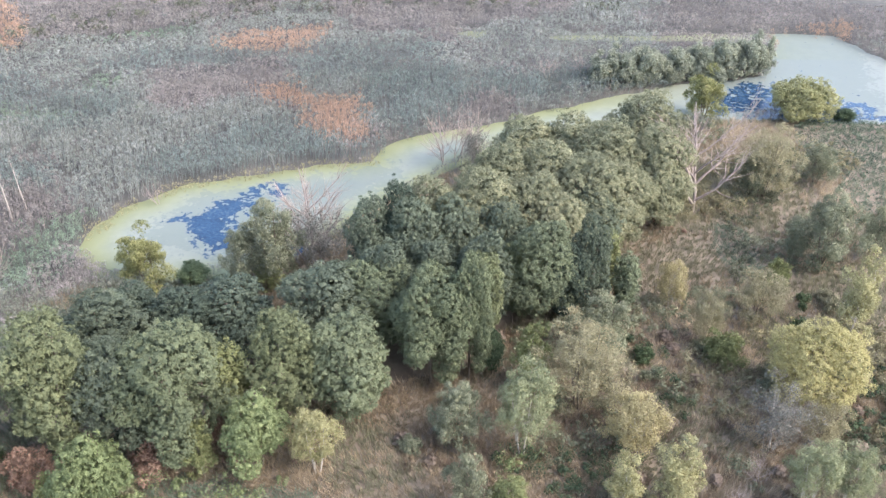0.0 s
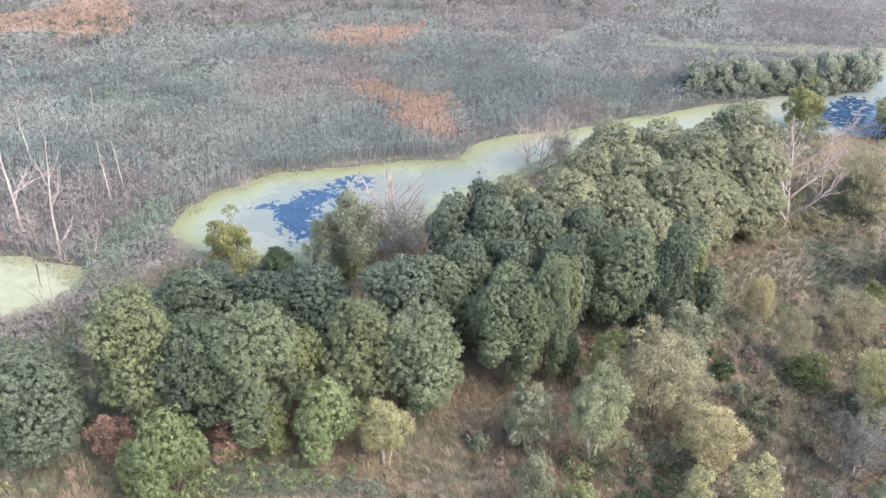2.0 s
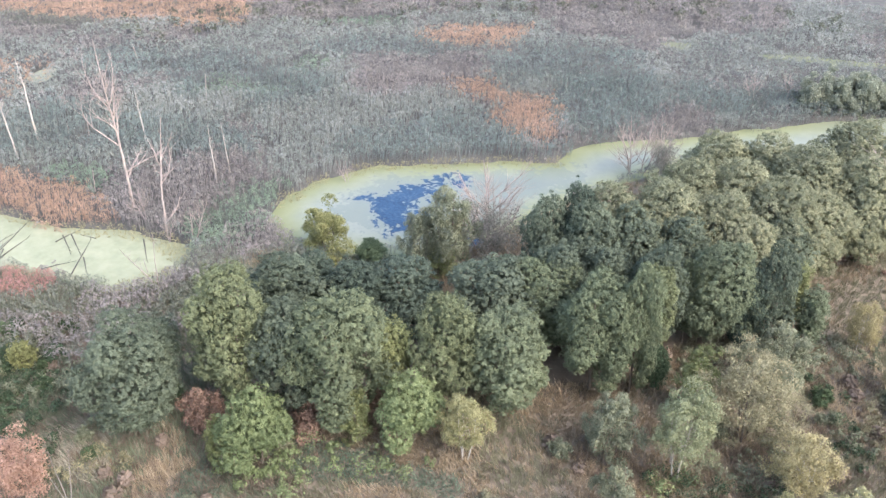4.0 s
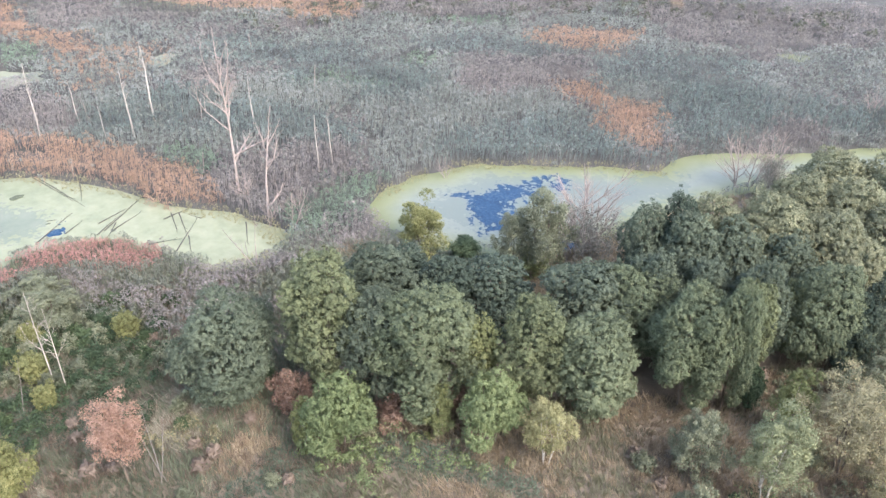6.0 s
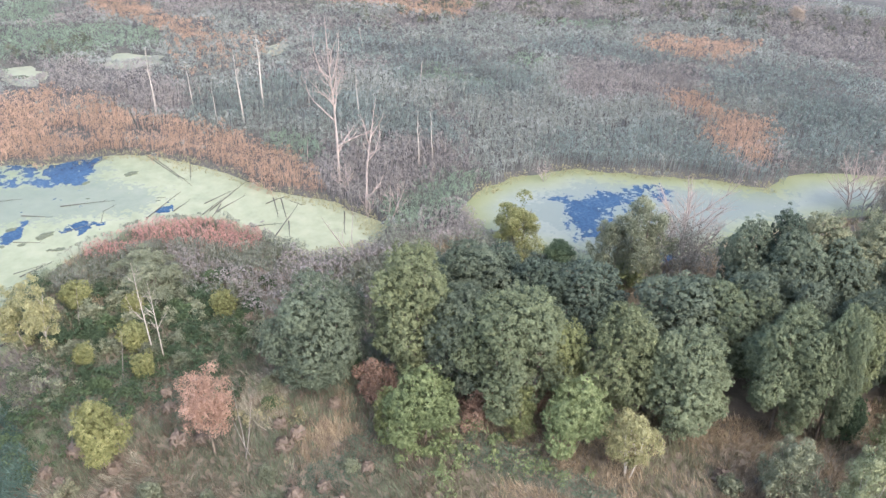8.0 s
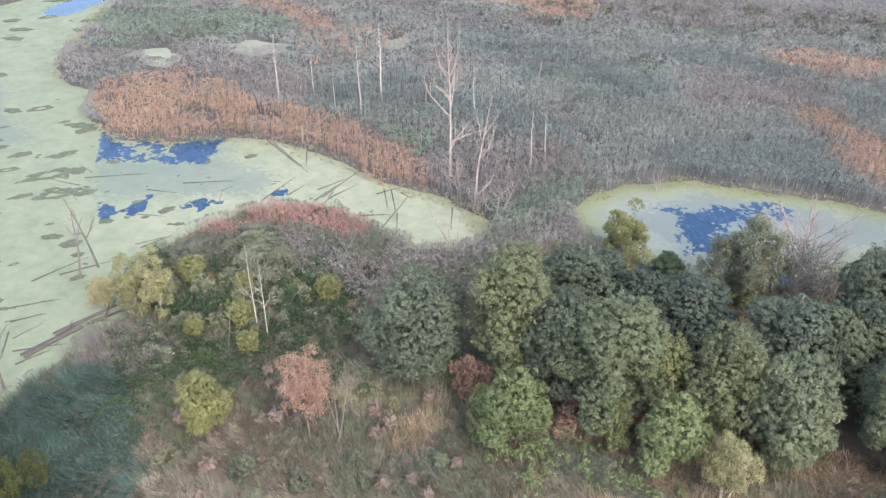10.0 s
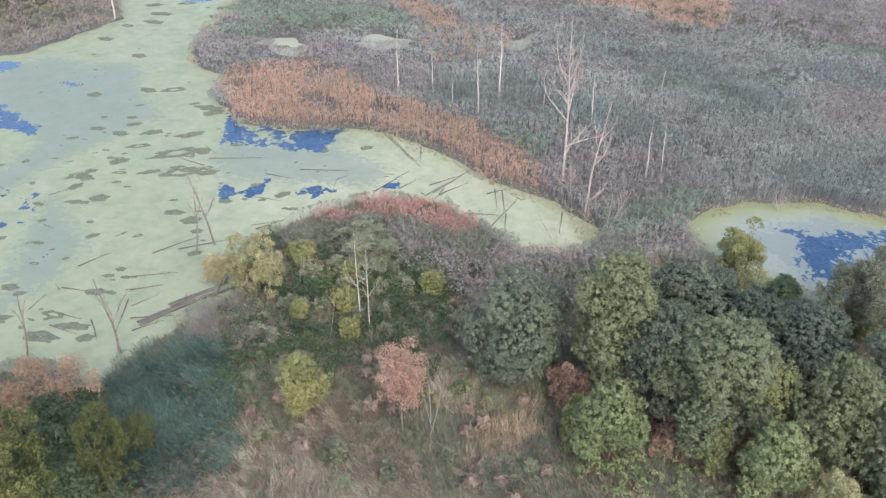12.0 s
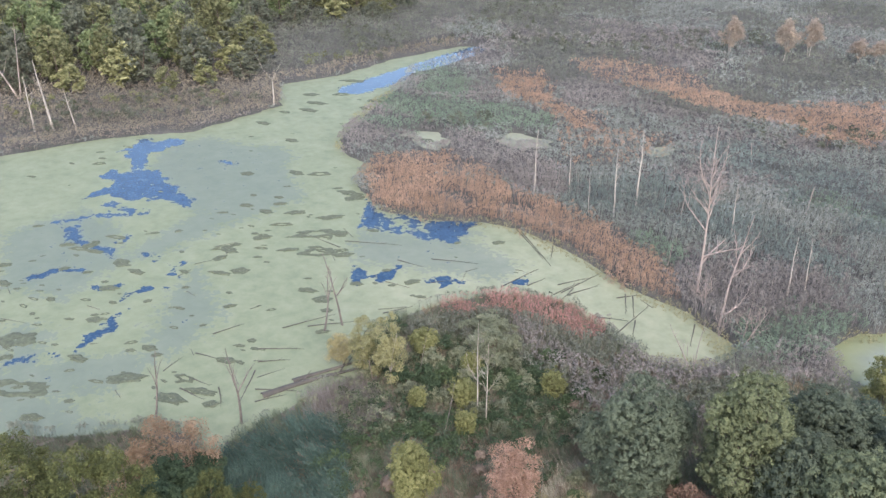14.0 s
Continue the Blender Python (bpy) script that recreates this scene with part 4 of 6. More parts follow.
for key, lots in beds.items():
    mat, label, high = LOOKS[key]
    Vs, Fs, Ts, at0 = [], [], [], 0
    for P, step, d in lots:
        clump = soft_noise(P, 3.4, 2)
        h = (high * (0.72 + 0.5 * clump) + rng.uniform(-0.09, 0.09, len(P))) * np.clip(0.7 + d / 4, 0.7, 1)
        # relief shading is put into tone: tall clumps lighter, low ones darker
        tone = np.clip(-0.06 + 0.5 * soft_noise(P, 11.0) + 0.4 * clump + 0.12 * soft_noise(P, 1.6) + rng.uniform(-0.04, 0.06, len(P)), 0, 1)
        zb = np.maximum(ground_z(P), -0.15)
        wide = max(1, step / 0.9)
        for V, F, T in (blades(P, zb, rng, 9 if key == "sedge" else 3 if step < 0.7 else 1, h * 0.92, 0.035 * wide, 0.2, tone, (0.08, 0.04)),
                        plumes(P, zb, rng, 9 if key == "sedge" else 26 if key in ("orange", "pink") and step < 1 else 20 if step < 0.6 else 18 if step < 0.75 else 14 if step < 1 else 11, h, ((0.42 if step < 0.75 else 0.47 if step < 1 else 0.5) * step ** 0.9 + 0.05), tone, rise=1.15 if key in ("orange", "pink", "sedge") else 0.45, slim=0.12 if key in ("orange", "pink") else 0.2)):
            Vs.append(V); Fs.append(F + at0); Ts.append(T)
            at0 += len(V)
        low = d < 2.6
        if key == "orange" and low.any():
            V, F, T = plumes(P[low] + rng.normal(0, 0.25, (low.sum(), 2)), zb[low], rng, 15, h[low] * rng.uniform(0.28, 0.6, low.sum()), 0.4 * step ** 0.9 + 0.05, tone[low] * 0.85, rise=1.0, slim=0.12)
            Vs.append(V); Fs.append(F + at0); Ts.append(T)
            at0 += len(V)
    if Vs:
        tagged(part("reeds", array_mesh("reeds", np.concatenate(Vs), np.concatenate(Fs), np.concatenate(Ts)), mat), label, "reeds", kind="stuff")

# meadow of the near side
LUSH_EAST = ([(62.9, 121.7), (60.1, 113.3), (58, 105.7)], 5.0)
LUSH = [([(-34, 47), (-34, 43), (-36, 38)], 1.6), ([(55, 107), (64, 114)], 2.5), ([(35, 88), (35, 95)], 2.0), ([(62, 122), (76, 112)], 9.0), LUSH_EAST,
        ([(-60, 39), (-56, 42)], 4.0), ([(-26, 50), (-14, 50)], 2.0)]
SEDGE_MAT = [(-69.5, 20.1), (-70.8, 24.3), (-70.8, 29.5), (-65.9, 31.9), (-59.2, 27.4), (-54.3, 24.9), (-52.5, 22), (-53, 17.6), (-59, 11.4), (-68, 13.8)]
BROWN_REEDS = [(-77, 31.7), (-74.6, 38.9), (-64.9, 39.1), (-64.7, 31.2), (-69.6, 28.8)]
SWEPT = [[(-58.3, 26.5), (-51.8, 32.2), (-45.9, 35.6), (-39, 36.9), (-33.1, 31.7), (-50.5, 13.7), (-53.2, 19.4), (-54.4, 23.8)], [(-50.7, 47.3), (-47.4, 53), (-41.5, 50.5), (-41.4, 45.5), (-45.8, 41.1)]]
P = scatter((-86, 0, 82, 131), 0.42, rng)
r = np.hypot(P[:, 0], P[:, 1])
az = np.degrees(np.arctan2(-P[:, 0], P[:, 1]))
P = P[(r > 32) & (az > -40) & (az < 92) & inside(P, NEAR)]
d = to_water(P)
P = P[d > 0.2]
r = np.hypot(P[:, 0], P[:, 1])
P = P[rng.rand(len(P)) < np.clip(1.3 - r / 150, 0.5, 1)]
P = P[to_line(P, [(-36, 63), (-20, 66), (-2, 72), (6, 84), (14, 96), (22, 101)]) > 5.0]
ragged = 4 * (soft_noise(P, 4.0) - 0.5) + rng.normal(0, 0.5, len(P))
nettle = signed(P, SEDGE_MAT) + ragged < 0
brown = (signed(P, BROWN_REEDS) + ragged < 0) & ~nettle
swept = (np.minimum(signed(P, SWEPT[0]), signed(P, SWEPT[1])) + 2 * ragged < 0) & ~nettle
lush = (near_any(P, LUSH) + 4 * (soft_noise(P, 5.0) - 0.5) < 0) & ~nettle & ~brown & ~swept
grey = (~lush) & (~nettle) & (~brown) & (~(swept & (soft_noise(P, 3.0, 2, 2.0) < 0.6))) & (to_line(P, [(23, 74), (28, 68), (31, 62)]) > 5) & (soft_noise(P, 9.0, 3, 3.0) + rng.normal(0, 0.06, len(P)) + 0.13 * (P[:, 0] < -28) + 0.16 * (to_line(P, [(-68, 40), (-66, 54), (-56, 62)]) < 16) > 0.485)
for sel, mat, label, high, wide in ((lush, GRASS_GREEN, "low green grass and herbs of the meadow", 0.55, 0.16), (grey & (P[:, 0] > -27), WEED, "olive-green weeds of the meadow", 0.95, 0.13), (grey & (P[:, 0] <= -27), REED_GREEN, "grey-green weeds of the meadow", 1.0, 0.13),
                                    (nettle, TEAL, "blue-green sedge bent by the wind at the shore", 0.95, 0.1),
                                    (brown, REED_PURPLE, "grey-brown reeds on the promontory", 1.7, 0.1), (swept & ~grey, SWEPT_GRASS, "pale dry grass laid over by the wind", 0.95, 0.1),
                                    (~(lush | grey | nettle | brown | swept), GRASS_TAN, "tall dry tan grass of the meadow", 1.0, 0.11)):
    Q = P[sel]
    # lump drives height and tone: tall grass painted lighter, hollows darker
    lump = soft_noise(Q, 1.5, 2, 5.0)
    h = high * (0.45 + 0.35 * soft_noise(Q, 4.0) + 0.75 * lump)
    # the +0.3 along one chain lightens grass that the trees shade
    tone = np.clip(0.2 * np.clip((Q[:, 0] + 20) / 24, 0, 1) + 0.3 * (to_line(Q, [(23, 74), (28, 68), (31, 62)]) < 5) - 0.02 - 0.2 + 0.5 * lump + 0.55 * soft_noise(Q, 5.0, 3, 1.0) + rng.uniform(-0.12, 0.2, len(Q)), 0, 1)
    if mat is TEAL:
        h = h * np.where(Q[:, 0] < -57, 1.8, 1.0)
    swirl = 7.0 * soft_noise(Q, 9.0, 2, 6.0) + 1.2 * soft_noise(Q, 2.0, 2) + rng.normal(0, 0.5, len(Q))
    bent = np.repeat(np.stack([np.cos(swirl), np.sin(swirl)], -1) * ((0.12 + 0.4 * soft_noise(Q, 4.0, 2, 8.0)) * (2.2 if mat in (SWEPT_GRASS, TEAL) else 1))[:, None], 13, 0)
    V, F, T = spikes(Q, ground_z(Q), rng, 13, h * 0.9, 0.05 if mat in (SWEPT_GRASS, TEAL) else 0.034, 0.6, tone, bent)
    if high < 0.6 or mat is TEAL:
        V2, F2, T2 = leafy(Q, ground_z(Q), rng, 9, h * 0.75, 0.26, 0.2, tone)
        V, F, T = np.concatenate([V, V2]), np.concatenate([F, F2 + len(V)]), np.concatenate([T, T2])
    tagged(part("grass", array_mesh("grass", V, F, T), mat), label, "grass", kind="stuff")

# pale tufts of dry grass
P = scatter((-62, 22, 60, 74), 1.5, rng)
P = P[inside(P, NEAR) & (np.hypot(P[:, 0], P[:, 1]) > 40) & (signed(P, SEDGE_MAT) > 0.5) & (soft_noise(P, 7.0, 2, 4.0) + rng.normal(0, 0.1, len(P)) + 0.07 * (P[:, 0] < -26) > 0.57)]
P = np.repeat(P, 6, 0) + rng.normal(0, 0.3, (6 * len(P), 2))
V, F, T = spikes(P, ground_z(P), rng, 16, rng.uniform(0.6, 1.15, len(P)), 0.036, 0.6, np.repeat(rng.uniform(0.0, 0.55, len(P) // 6), 6), (0.1, -0.06))
Q = P[::6][rng.rand(len(P) // 6) < 0.14]
V2, F2, T2 = plumes(Q, ground_z(Q), rng, 150, rng.uniform(0.3, 0.7, len(Q)), 0.7, rng.uniform(0.0, 0.3, len(Q)), (0.3, -0.2))
V, F, T = np.concatenate([V, V2]), np.concatenate([F, F2 + len(V)]), np.concatenate([T, T2])
tagged(part("grass_tufts", array_mesh("grass_tufts", V, F, T), TUFT), "pale pinkish tufts of dry grass in the meadow", "grass", kind="stuff")

# ---- oaks ----
oak_a = dense_tree("oak_tree", "dark green oak with a rounded dense crown", "tree", 1, 14, 4.6, OAK, group="oaks of the belt")
oak_b = dense_tree("oak_tree", "grey-green oak with a rounded dense crown", "tree", 2, 13, 3.6, OAK_GREY, lobes=22, swell=0.38, group="oaks of the belt")
oak_c = dense_tree("oak_tree", "olive-tinged oak beginning to turn", "tree", 3, 14, 3.9, OAK_OLIVE, lobes=24, group="oaks of the belt")
oak_d = dense_tree("oak_tree", "large pale-tipped oak with a billowing crown", "tree", 4, 14, 4.6, OAK_PALE, lobes=30, swell=0.33, clump=0.44, leaves=52, group="oaks of the belt")
oak_e = dense_tree("oak_tree", "blue-green oak with an uneven broad crown", "tree", 5, 14, 6.0, OAK_GREY, lobes=34, swell=0.33, wild=0.5, group="oaks of the belt")
oak_k = dense_tree("oak_tree", "dark blue-green oak with the belt's shade in its leaf colour", "tree", 6, 12, 4.0, OAK_DARK, lobes=24, group="oaks of the belt")
oak_g = dense_tree("oak_tree", "fresh green oak with a full rounded crown", "tree", 7, 13, 4.3, OAK_FRESH, lobes=26, group="oaks of the belt")
oak_y = dense_tree("oak_tree", "narrow young oak with yellow-green leaves", "tree", 8, 10, 2.1, OAK_LIME, lobes=16, swell=0.48, clump=0.45, group="oaks of the belt")
oak_p = dense_tree("oak_tree", "slim light green young oak", "tree", 9, 9, 1.7, OAK_FRESH, lobes=14, swell=0.5, clump=0.42, group="oaks of the belt")
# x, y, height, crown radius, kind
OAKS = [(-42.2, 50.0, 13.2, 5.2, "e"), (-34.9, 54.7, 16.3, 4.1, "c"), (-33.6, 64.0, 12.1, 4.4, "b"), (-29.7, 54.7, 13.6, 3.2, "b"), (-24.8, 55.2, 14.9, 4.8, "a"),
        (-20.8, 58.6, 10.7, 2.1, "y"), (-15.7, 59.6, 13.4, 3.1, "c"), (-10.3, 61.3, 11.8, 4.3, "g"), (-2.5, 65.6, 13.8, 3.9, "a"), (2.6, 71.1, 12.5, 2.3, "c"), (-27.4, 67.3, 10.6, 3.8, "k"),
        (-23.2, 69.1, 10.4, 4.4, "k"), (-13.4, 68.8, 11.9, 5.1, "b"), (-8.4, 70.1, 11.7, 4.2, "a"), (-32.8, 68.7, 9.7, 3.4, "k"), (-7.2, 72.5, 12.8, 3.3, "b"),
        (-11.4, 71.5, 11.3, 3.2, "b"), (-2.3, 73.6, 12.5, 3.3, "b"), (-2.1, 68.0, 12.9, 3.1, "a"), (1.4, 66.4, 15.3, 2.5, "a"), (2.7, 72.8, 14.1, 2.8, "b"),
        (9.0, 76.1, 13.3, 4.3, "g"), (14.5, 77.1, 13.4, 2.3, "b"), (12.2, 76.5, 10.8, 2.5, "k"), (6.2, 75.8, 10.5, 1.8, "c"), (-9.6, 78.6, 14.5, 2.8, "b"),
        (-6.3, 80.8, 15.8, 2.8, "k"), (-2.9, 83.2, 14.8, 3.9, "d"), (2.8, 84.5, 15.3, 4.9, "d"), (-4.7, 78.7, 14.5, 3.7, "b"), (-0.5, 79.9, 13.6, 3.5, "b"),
        (5.1, 92.0, 14.3, 4.5, "d"), (11.0, 93.5, 14.4, 4.6, "d"), (9.0, 85.8, 13.9, 4.3, "d"), (9.0, 103.6, 12.9, 4.6, "d"), (15.2, 103.8, 13.2, 4.6, "d"),
        (4.8, 81.1, 12.9, 3.5, "b"), (15.6, 89.7, 14.4, 4.8, "d"), (19.0, 99.3, 14.3, 5.1, "d"), (25.9, 108.9, 14.3, 5.1, "d"), (25.7, 98.8, 13.8, 4.8, "d"),
        (26.0, 96.7, 9.8, 3.6, "d"), (20.2, 92.4, 11.6, 3.9, "d"), (11.9, 83.6, 12.3, 3.6, "d"), (16.0, 87.2, 11.0, 3.4, "b"), (18.7, 77.7, 8.6, 1.6, "p"),
        (17.3, 81.4, 8.8, 1.6, "y")]
KINDS = {"a": oak_a, "b": oak_b, "c": oak_c, "d": oak_d, "e": oak_e, "k": oak_k, "g": oak_g, "y": oak_y, "p": oak_p}
for x, y, h, w, k in OAKS:
    plant(KINDS[k], x, y, h, w * 1.02, USED)

# ---- single trees of the meadow and the shores ----
birch = tree("birch_tree", "small pale-stemmed birch with thin yellow-green leaves", "tree", 21, 7.6, 2.4, PALE_LIME, PALE_BARK, 30, 0.75, 14, 0.42, 30, 0.11, 0.25, 3, 0.1, hollow=0.4)
birch_green = tree("birch_tree", "slender birch with white stems and grey-green leaves", "tree", 22, 10.8, 3.4, PALEGREEN, PALE_BARK, 40, 0.95, 14, 0.46, 36, 0.12, 0.28, 3, 0.13, hollow=0.45)
tan_tree = tree("willow_tree", "wispy half-bare tree with tan leaves", "tree", 23, 10.0, 4.6, TAN_GREY, BARK, 54, 1.05, 14, 0.5, 30, 0.115, 0.05, 3, 0.14, hollow=0.35, ragged=0.12)
yellow_tree = dense_tree("maple_tree", "bright yellow rounded tree in the meadow", "tree", 24, 10.7, 5.2, YELLOW, stems=2, lobes=34, swell=0.3, clump=0.5, leaves=60, leaf=0.13, foot=0.1, wild=0.3)
yellow_ball = dense_tree("maple_tree", "small yellow-green tree on the promontory", "tree", 35, 7.0, 2.6, LIME, stems=2, radius=0.12, lobes=22, swell=0.36, clump=0.38, leaves=60, leaf=0.12, foot=0.08, wild=0.5)
green_tree = dense_tree("ash_tree", "fresh green bushy tree at the wood's edge", "tree", 25, 9.0, 3.6, GREEN, stems=2, radius=0.14, lobes=22, swell=0.33, clump=0.42, leaf=0.15, foot=0.1, wild=0.85)
willow = tree("willow_tree", "grey-green willow with a soft crown", "tree", 26, 9.0, 4.0, WILLOW, BARK, 44, 1.05, 14, 0.42, 26, 0.14, 0.06, 3, 0.14, hollow=0.5, ragged=0.14)
grey_tree = tree("willow_tree", "twiggy half-bare grey tree with few leaves", "tree", 36, 9.0, 4.0, GREY_LEAF, PALE_BARK, 46, 1.0, 12, 0.55, 16, 0.11, 0.06, 4, 0.12, hollow=0.3, ragged=0.14)
lime_tree = tree("poplar_tree", "young yellow-green poplar with a narrow crown", "tree", 27, 9.0, 2.4, SPRING, PALE_BARK, 30, 0.85, 13, 0.36, 30, 0.14, 0.08, 1, 0.12, hollow=0.5, ragged=0.18)
pale_lime = tree("poplar_tree", "sparse pale yellow-green poplar in the meadow", "tree", 37, 9.0, 2.4, PALE_LIME, PALE_BARK, 32, 0.8, 13, 0.42, 26, 0.13, 0.08, 1, 0.1, hollow=0.4, ragged=0.16)
gold_tree = tree("birch_tree", "small golden-tan tree in the meadow", "tree", 38, 8.0, 3.0, GOLD, PALE_BARK, 34, 0.85, 14, 0.44, 28, 0.12, 0.15, 2, 0.1, hollow=0.45)
pink_tree = tree("cherry_tree", "small tree with pink-orange autumn leaves", "tree", 28, 10.2, 2.7, PINK, BARK, 46, 0.8, 12, 0.46, 20, 0.115, 0.26, 1, 0.12, hollow=0.3, ragged=0.06)
dark_tree = dense_tree("alder_tree", "dark green bushy alder", "tree", 29, 7.0, 2.6, DARK, stems=2, radius=0.12, lobes=18, clump=0.4, wild=0.5)
spring_bush = tree("hazel_bush", "fresh yellow-green rounded bush in the meadow", "bush", 46, 4.6, 2.2, SPRING, BARK, 28, 0.7, 12, 0.34, 26, 0.14, 0.0, 3, 0.08, hollow=0.5, ragged=0.18)
marsh_bush = tree("willow_shrub", "grey-green willow shrub in the marsh", "shrub", 39, 6.5, 3.6, MARSH_LEAF, BARK, 48, 0.9, 12, 0.5, 20, 0.2, 0.0, 3, 0.1, hollow=0.4, ragged=0.2)
yellow_bush = dense_tree("yellow_shrub", "small bright yellow-green shrub", "shrub", 30, 3.6, 1.5, LIME, stems=2, radius=0.05, lobes=12, swell=0.45, clump=0.3, leaves=44, leaf=0.12, wild=0.5)
orange_bush = tree("orange_shrub", "spreading shrub with orange-pink autumn leaves by the lake", "shrub", 32, 7.7, 5.0, ORANGE_LEAF, BARK, 44, 1.05, 14, 0.5, 24, 0.13, 0.0, 3, 0.12, hollow=0.4, ragged=0.18)
russet_bush = tree("russet_shrub", "russet red shrub under the trees", "shrub", 31, 5.0, 2.6, RUSSET, BARK, 22, 0.8, 12, 0.36, 18, 0.14, 0.0, 3, 0.06, hollow=0.5)
big_left = tree("willow_tree", "large yellow-green tree at the lake shore", "tree", 33, 14.6, 4.6, SHORE_LEAF, BARK, 62, 1.05, 15, 0.46, 30, 0.15, 0.05, 2, 0.2, hollow=0.5, ragged=0.16)
shore_tree = tree("willow_tree", "yellow-topped green willow standing in the pond", "tree", 40, 8.0, 3.4, LIME, BARK, 40, 0.9, 14, 0.42, 30, 0.14, 0.04, 3, 0.12, hollow=0.55, ragged=0.16)
round_tree = dense_tree("willow_tree", "rounded olive-green willow on the pond bank", "tree", 34, 7.6, 5.6, PALE_OLIVE, stems=3, radius=0.16, lobes=32, swell=0.28, clump=0.5, leaf=0.17, wild=0.5)
pale_birch = tree("birch_tree", "thin pale pinkish birch far out in the marsh", "tree", 45, 10.0, 3.2, PALE_TAN, PALE_BARK, 34, 0.9, 10, 0.5, 14, 0.2, 0.2, 2, 0.16, hollow=0.4, ragged=0.14)
# x, y, height, crown radius
for proto, rows in (
    (willow, [(0.4, 56.8, 8.7, 2.9), (15.4, 70.7, 8.3, 3.7), (1.1, 48.9, 7.9, 2.2), (50.8, 108.7, 6.7, 3.2), (41.2, 88.5, 4.9, 1.6), (40.6, 105.2, 7.2, 2.7), (-24.6, 82.1, 9.0, 2.9), (-21.3, 82.2, 12.5, 4.0), (-67.9, 52.3, 5.5, 3.7), (-72.6, 55.5, 3.6, 3.5), (44.1, 87.3, 11.4, 4.2), (51.2, 89.4, 7.9, 2.9)]),
    (birch_green, [(6.3, 56.0, 11.0, 3.0), (30.1, 50.1, 8.5, 2.3), (33.5, 50.2, 7.6, 2.1)]),
    (lime_tree, [(7.5, 64.7, 8.4, 2.1), (4.7, 48.3, 5.6, 1.8), (-21.8, 81.6, 4.3, 2.0), (-33.1, 46.9, 6.0, 1.3), (-22.6, 53.1, 5.8, 1.6)]),
    (tan_tree, [(12.1, 62.4, 11.2, 4.4), (27.0, 72.9, 6.9, 2.2), (33.5, 77.0, 6.9, 3.3), (34.1, 57.8, 6.1, 2.2), (41.9, 104.5, 11.2, 4.3)]),
    (pale_birch, [(-150.1, 196.2, 12.2, 3.4), (-140.0, 205.8, 12.0, 3.4), (-138.0, 214.2, 11.4, 3.2), (-127.0, 219.5, 7.0, 3.0), (-124.1, 223.9, 6.5, 2.8), (-22.9, 187.3, 5.0, 1.9)]),
    # last five: dark trees added for the shadowed gap between the lake-shore trees
    (dark_tree, [(3.6, 67.1, 6.1, 1.4), (62.8, 130.3, 2.4, 1.9), (-31.2, 82.6, 2.6, 2.0), (-64.5, 13.2, 7.0, 2.6), (-61.5, 11.2, 7.5, 2.8), (-57.8, 11.0, 6.0, 2.8), (-60.8, 17.4, 4.0, 2.0), (-66.8, 16.8, 4.0, 2.4)]),
    (gold_tree, [(16.4, 56.3, 7.5, 2.9), (24.1, 78.6, 7.0, 1.9), (-78.5, 37.9, 5.2, 1.6)]),
    (pale_lime, [(14.4, 49.8, 6.5, 1.8), (18.9, 49.9, 8.1, 2.1), (42.7, 73.8, 11.0, 2.2), (-75.1, 39.4, 7.1, 2.0), (-71.6, 40.6, 8.5, 2.0)]),
    (yellow_tree, [(34.6, 63.2, 10.1, 4.8)]),
    (green_tree, [(-30.2, 48.2, 9.3, 3.3), (-17.6, 53.9, 9.2, 3.2)]),
    (grey_tree, [(29.6, 57.3, 8.2, 3.2), (-16.6, 84.6, 10.4, 3.6), (2.2, 111.7, 7.7, 2.4),]),
    (round_tree, [(56.5, 131.4, 7.5, 5.7)]),
    (spring_bush, [(27.7, 69.0, 4.7, 2.1), (37.7, 83.6, 4.0, 1.5)]),
    (marsh_bush, [(25.2, 143.4, 6.0, 2.9), (29.1, 144.4, 7.2, 3.4), (32.9, 145.2, 7.6, 3.3), (35.7, 146.3, 6.2, 3.0), (39.8, 147.3, 7.0, 3.4), (43.2, 148.2, 6.6, 3.2), (47.5, 148.1, 8.0, 3.4), (51.6, 149.2, 8.2, 3.4), (54.2, 149.6, 7.2, 2.6),
                  (38.0, 145.6, 4.0, 2.3), (45.4, 146.2, 4.2, 2.4), (31.0, 143.6, 4.2, 2.4)]),
    (shore_tree, [(-36.6, 82.0, 7.6, 3.3), (40.0, 131.0, 9.1, 3.5)]),
    (birch, [(-12.4, 53.7, 7.7, 2.4)]),
    (russet_bush, [(-36.6, 50.8, 5.6, 2.3), (-26.6, 52.5, 4.0, 2.2), (-22.3, 57.1, 4.1, 1.6)]),
    (pink_tree, [(-45.7, 37.6, 10.6, 2.5)]),
    (yellow_ball, [(-53.0, 31.7, 7.8, 2.4)]),
    (yellow_bush, [(-58.9, 53.8, 3.7, 1.5), (-65.7, 40.6, 2.9, 1.1), (-63.3, 44.9, 3.6, 1.7), (-59.3, 42.4, 3.0, 1.3), (-67.6, 49.2, 3.1, 1.3), (-74.5, 47.2, 3.3, 1.9)]),
    (orange_bush, [(-68.2, 14.1, 7.9, 5.0)]),
    (big_left, [(-57.4, 6.9, 16.2, 4.1), (-56.6, 14.5, 10.8, 2.1), (-59.6, 18.9, 4.8, 1.3), (-67.0, 1.5, 12.0, 4.6)]),
):
    for x, y, h, w in rows:
        plant(proto, x, y, h, w, USED)

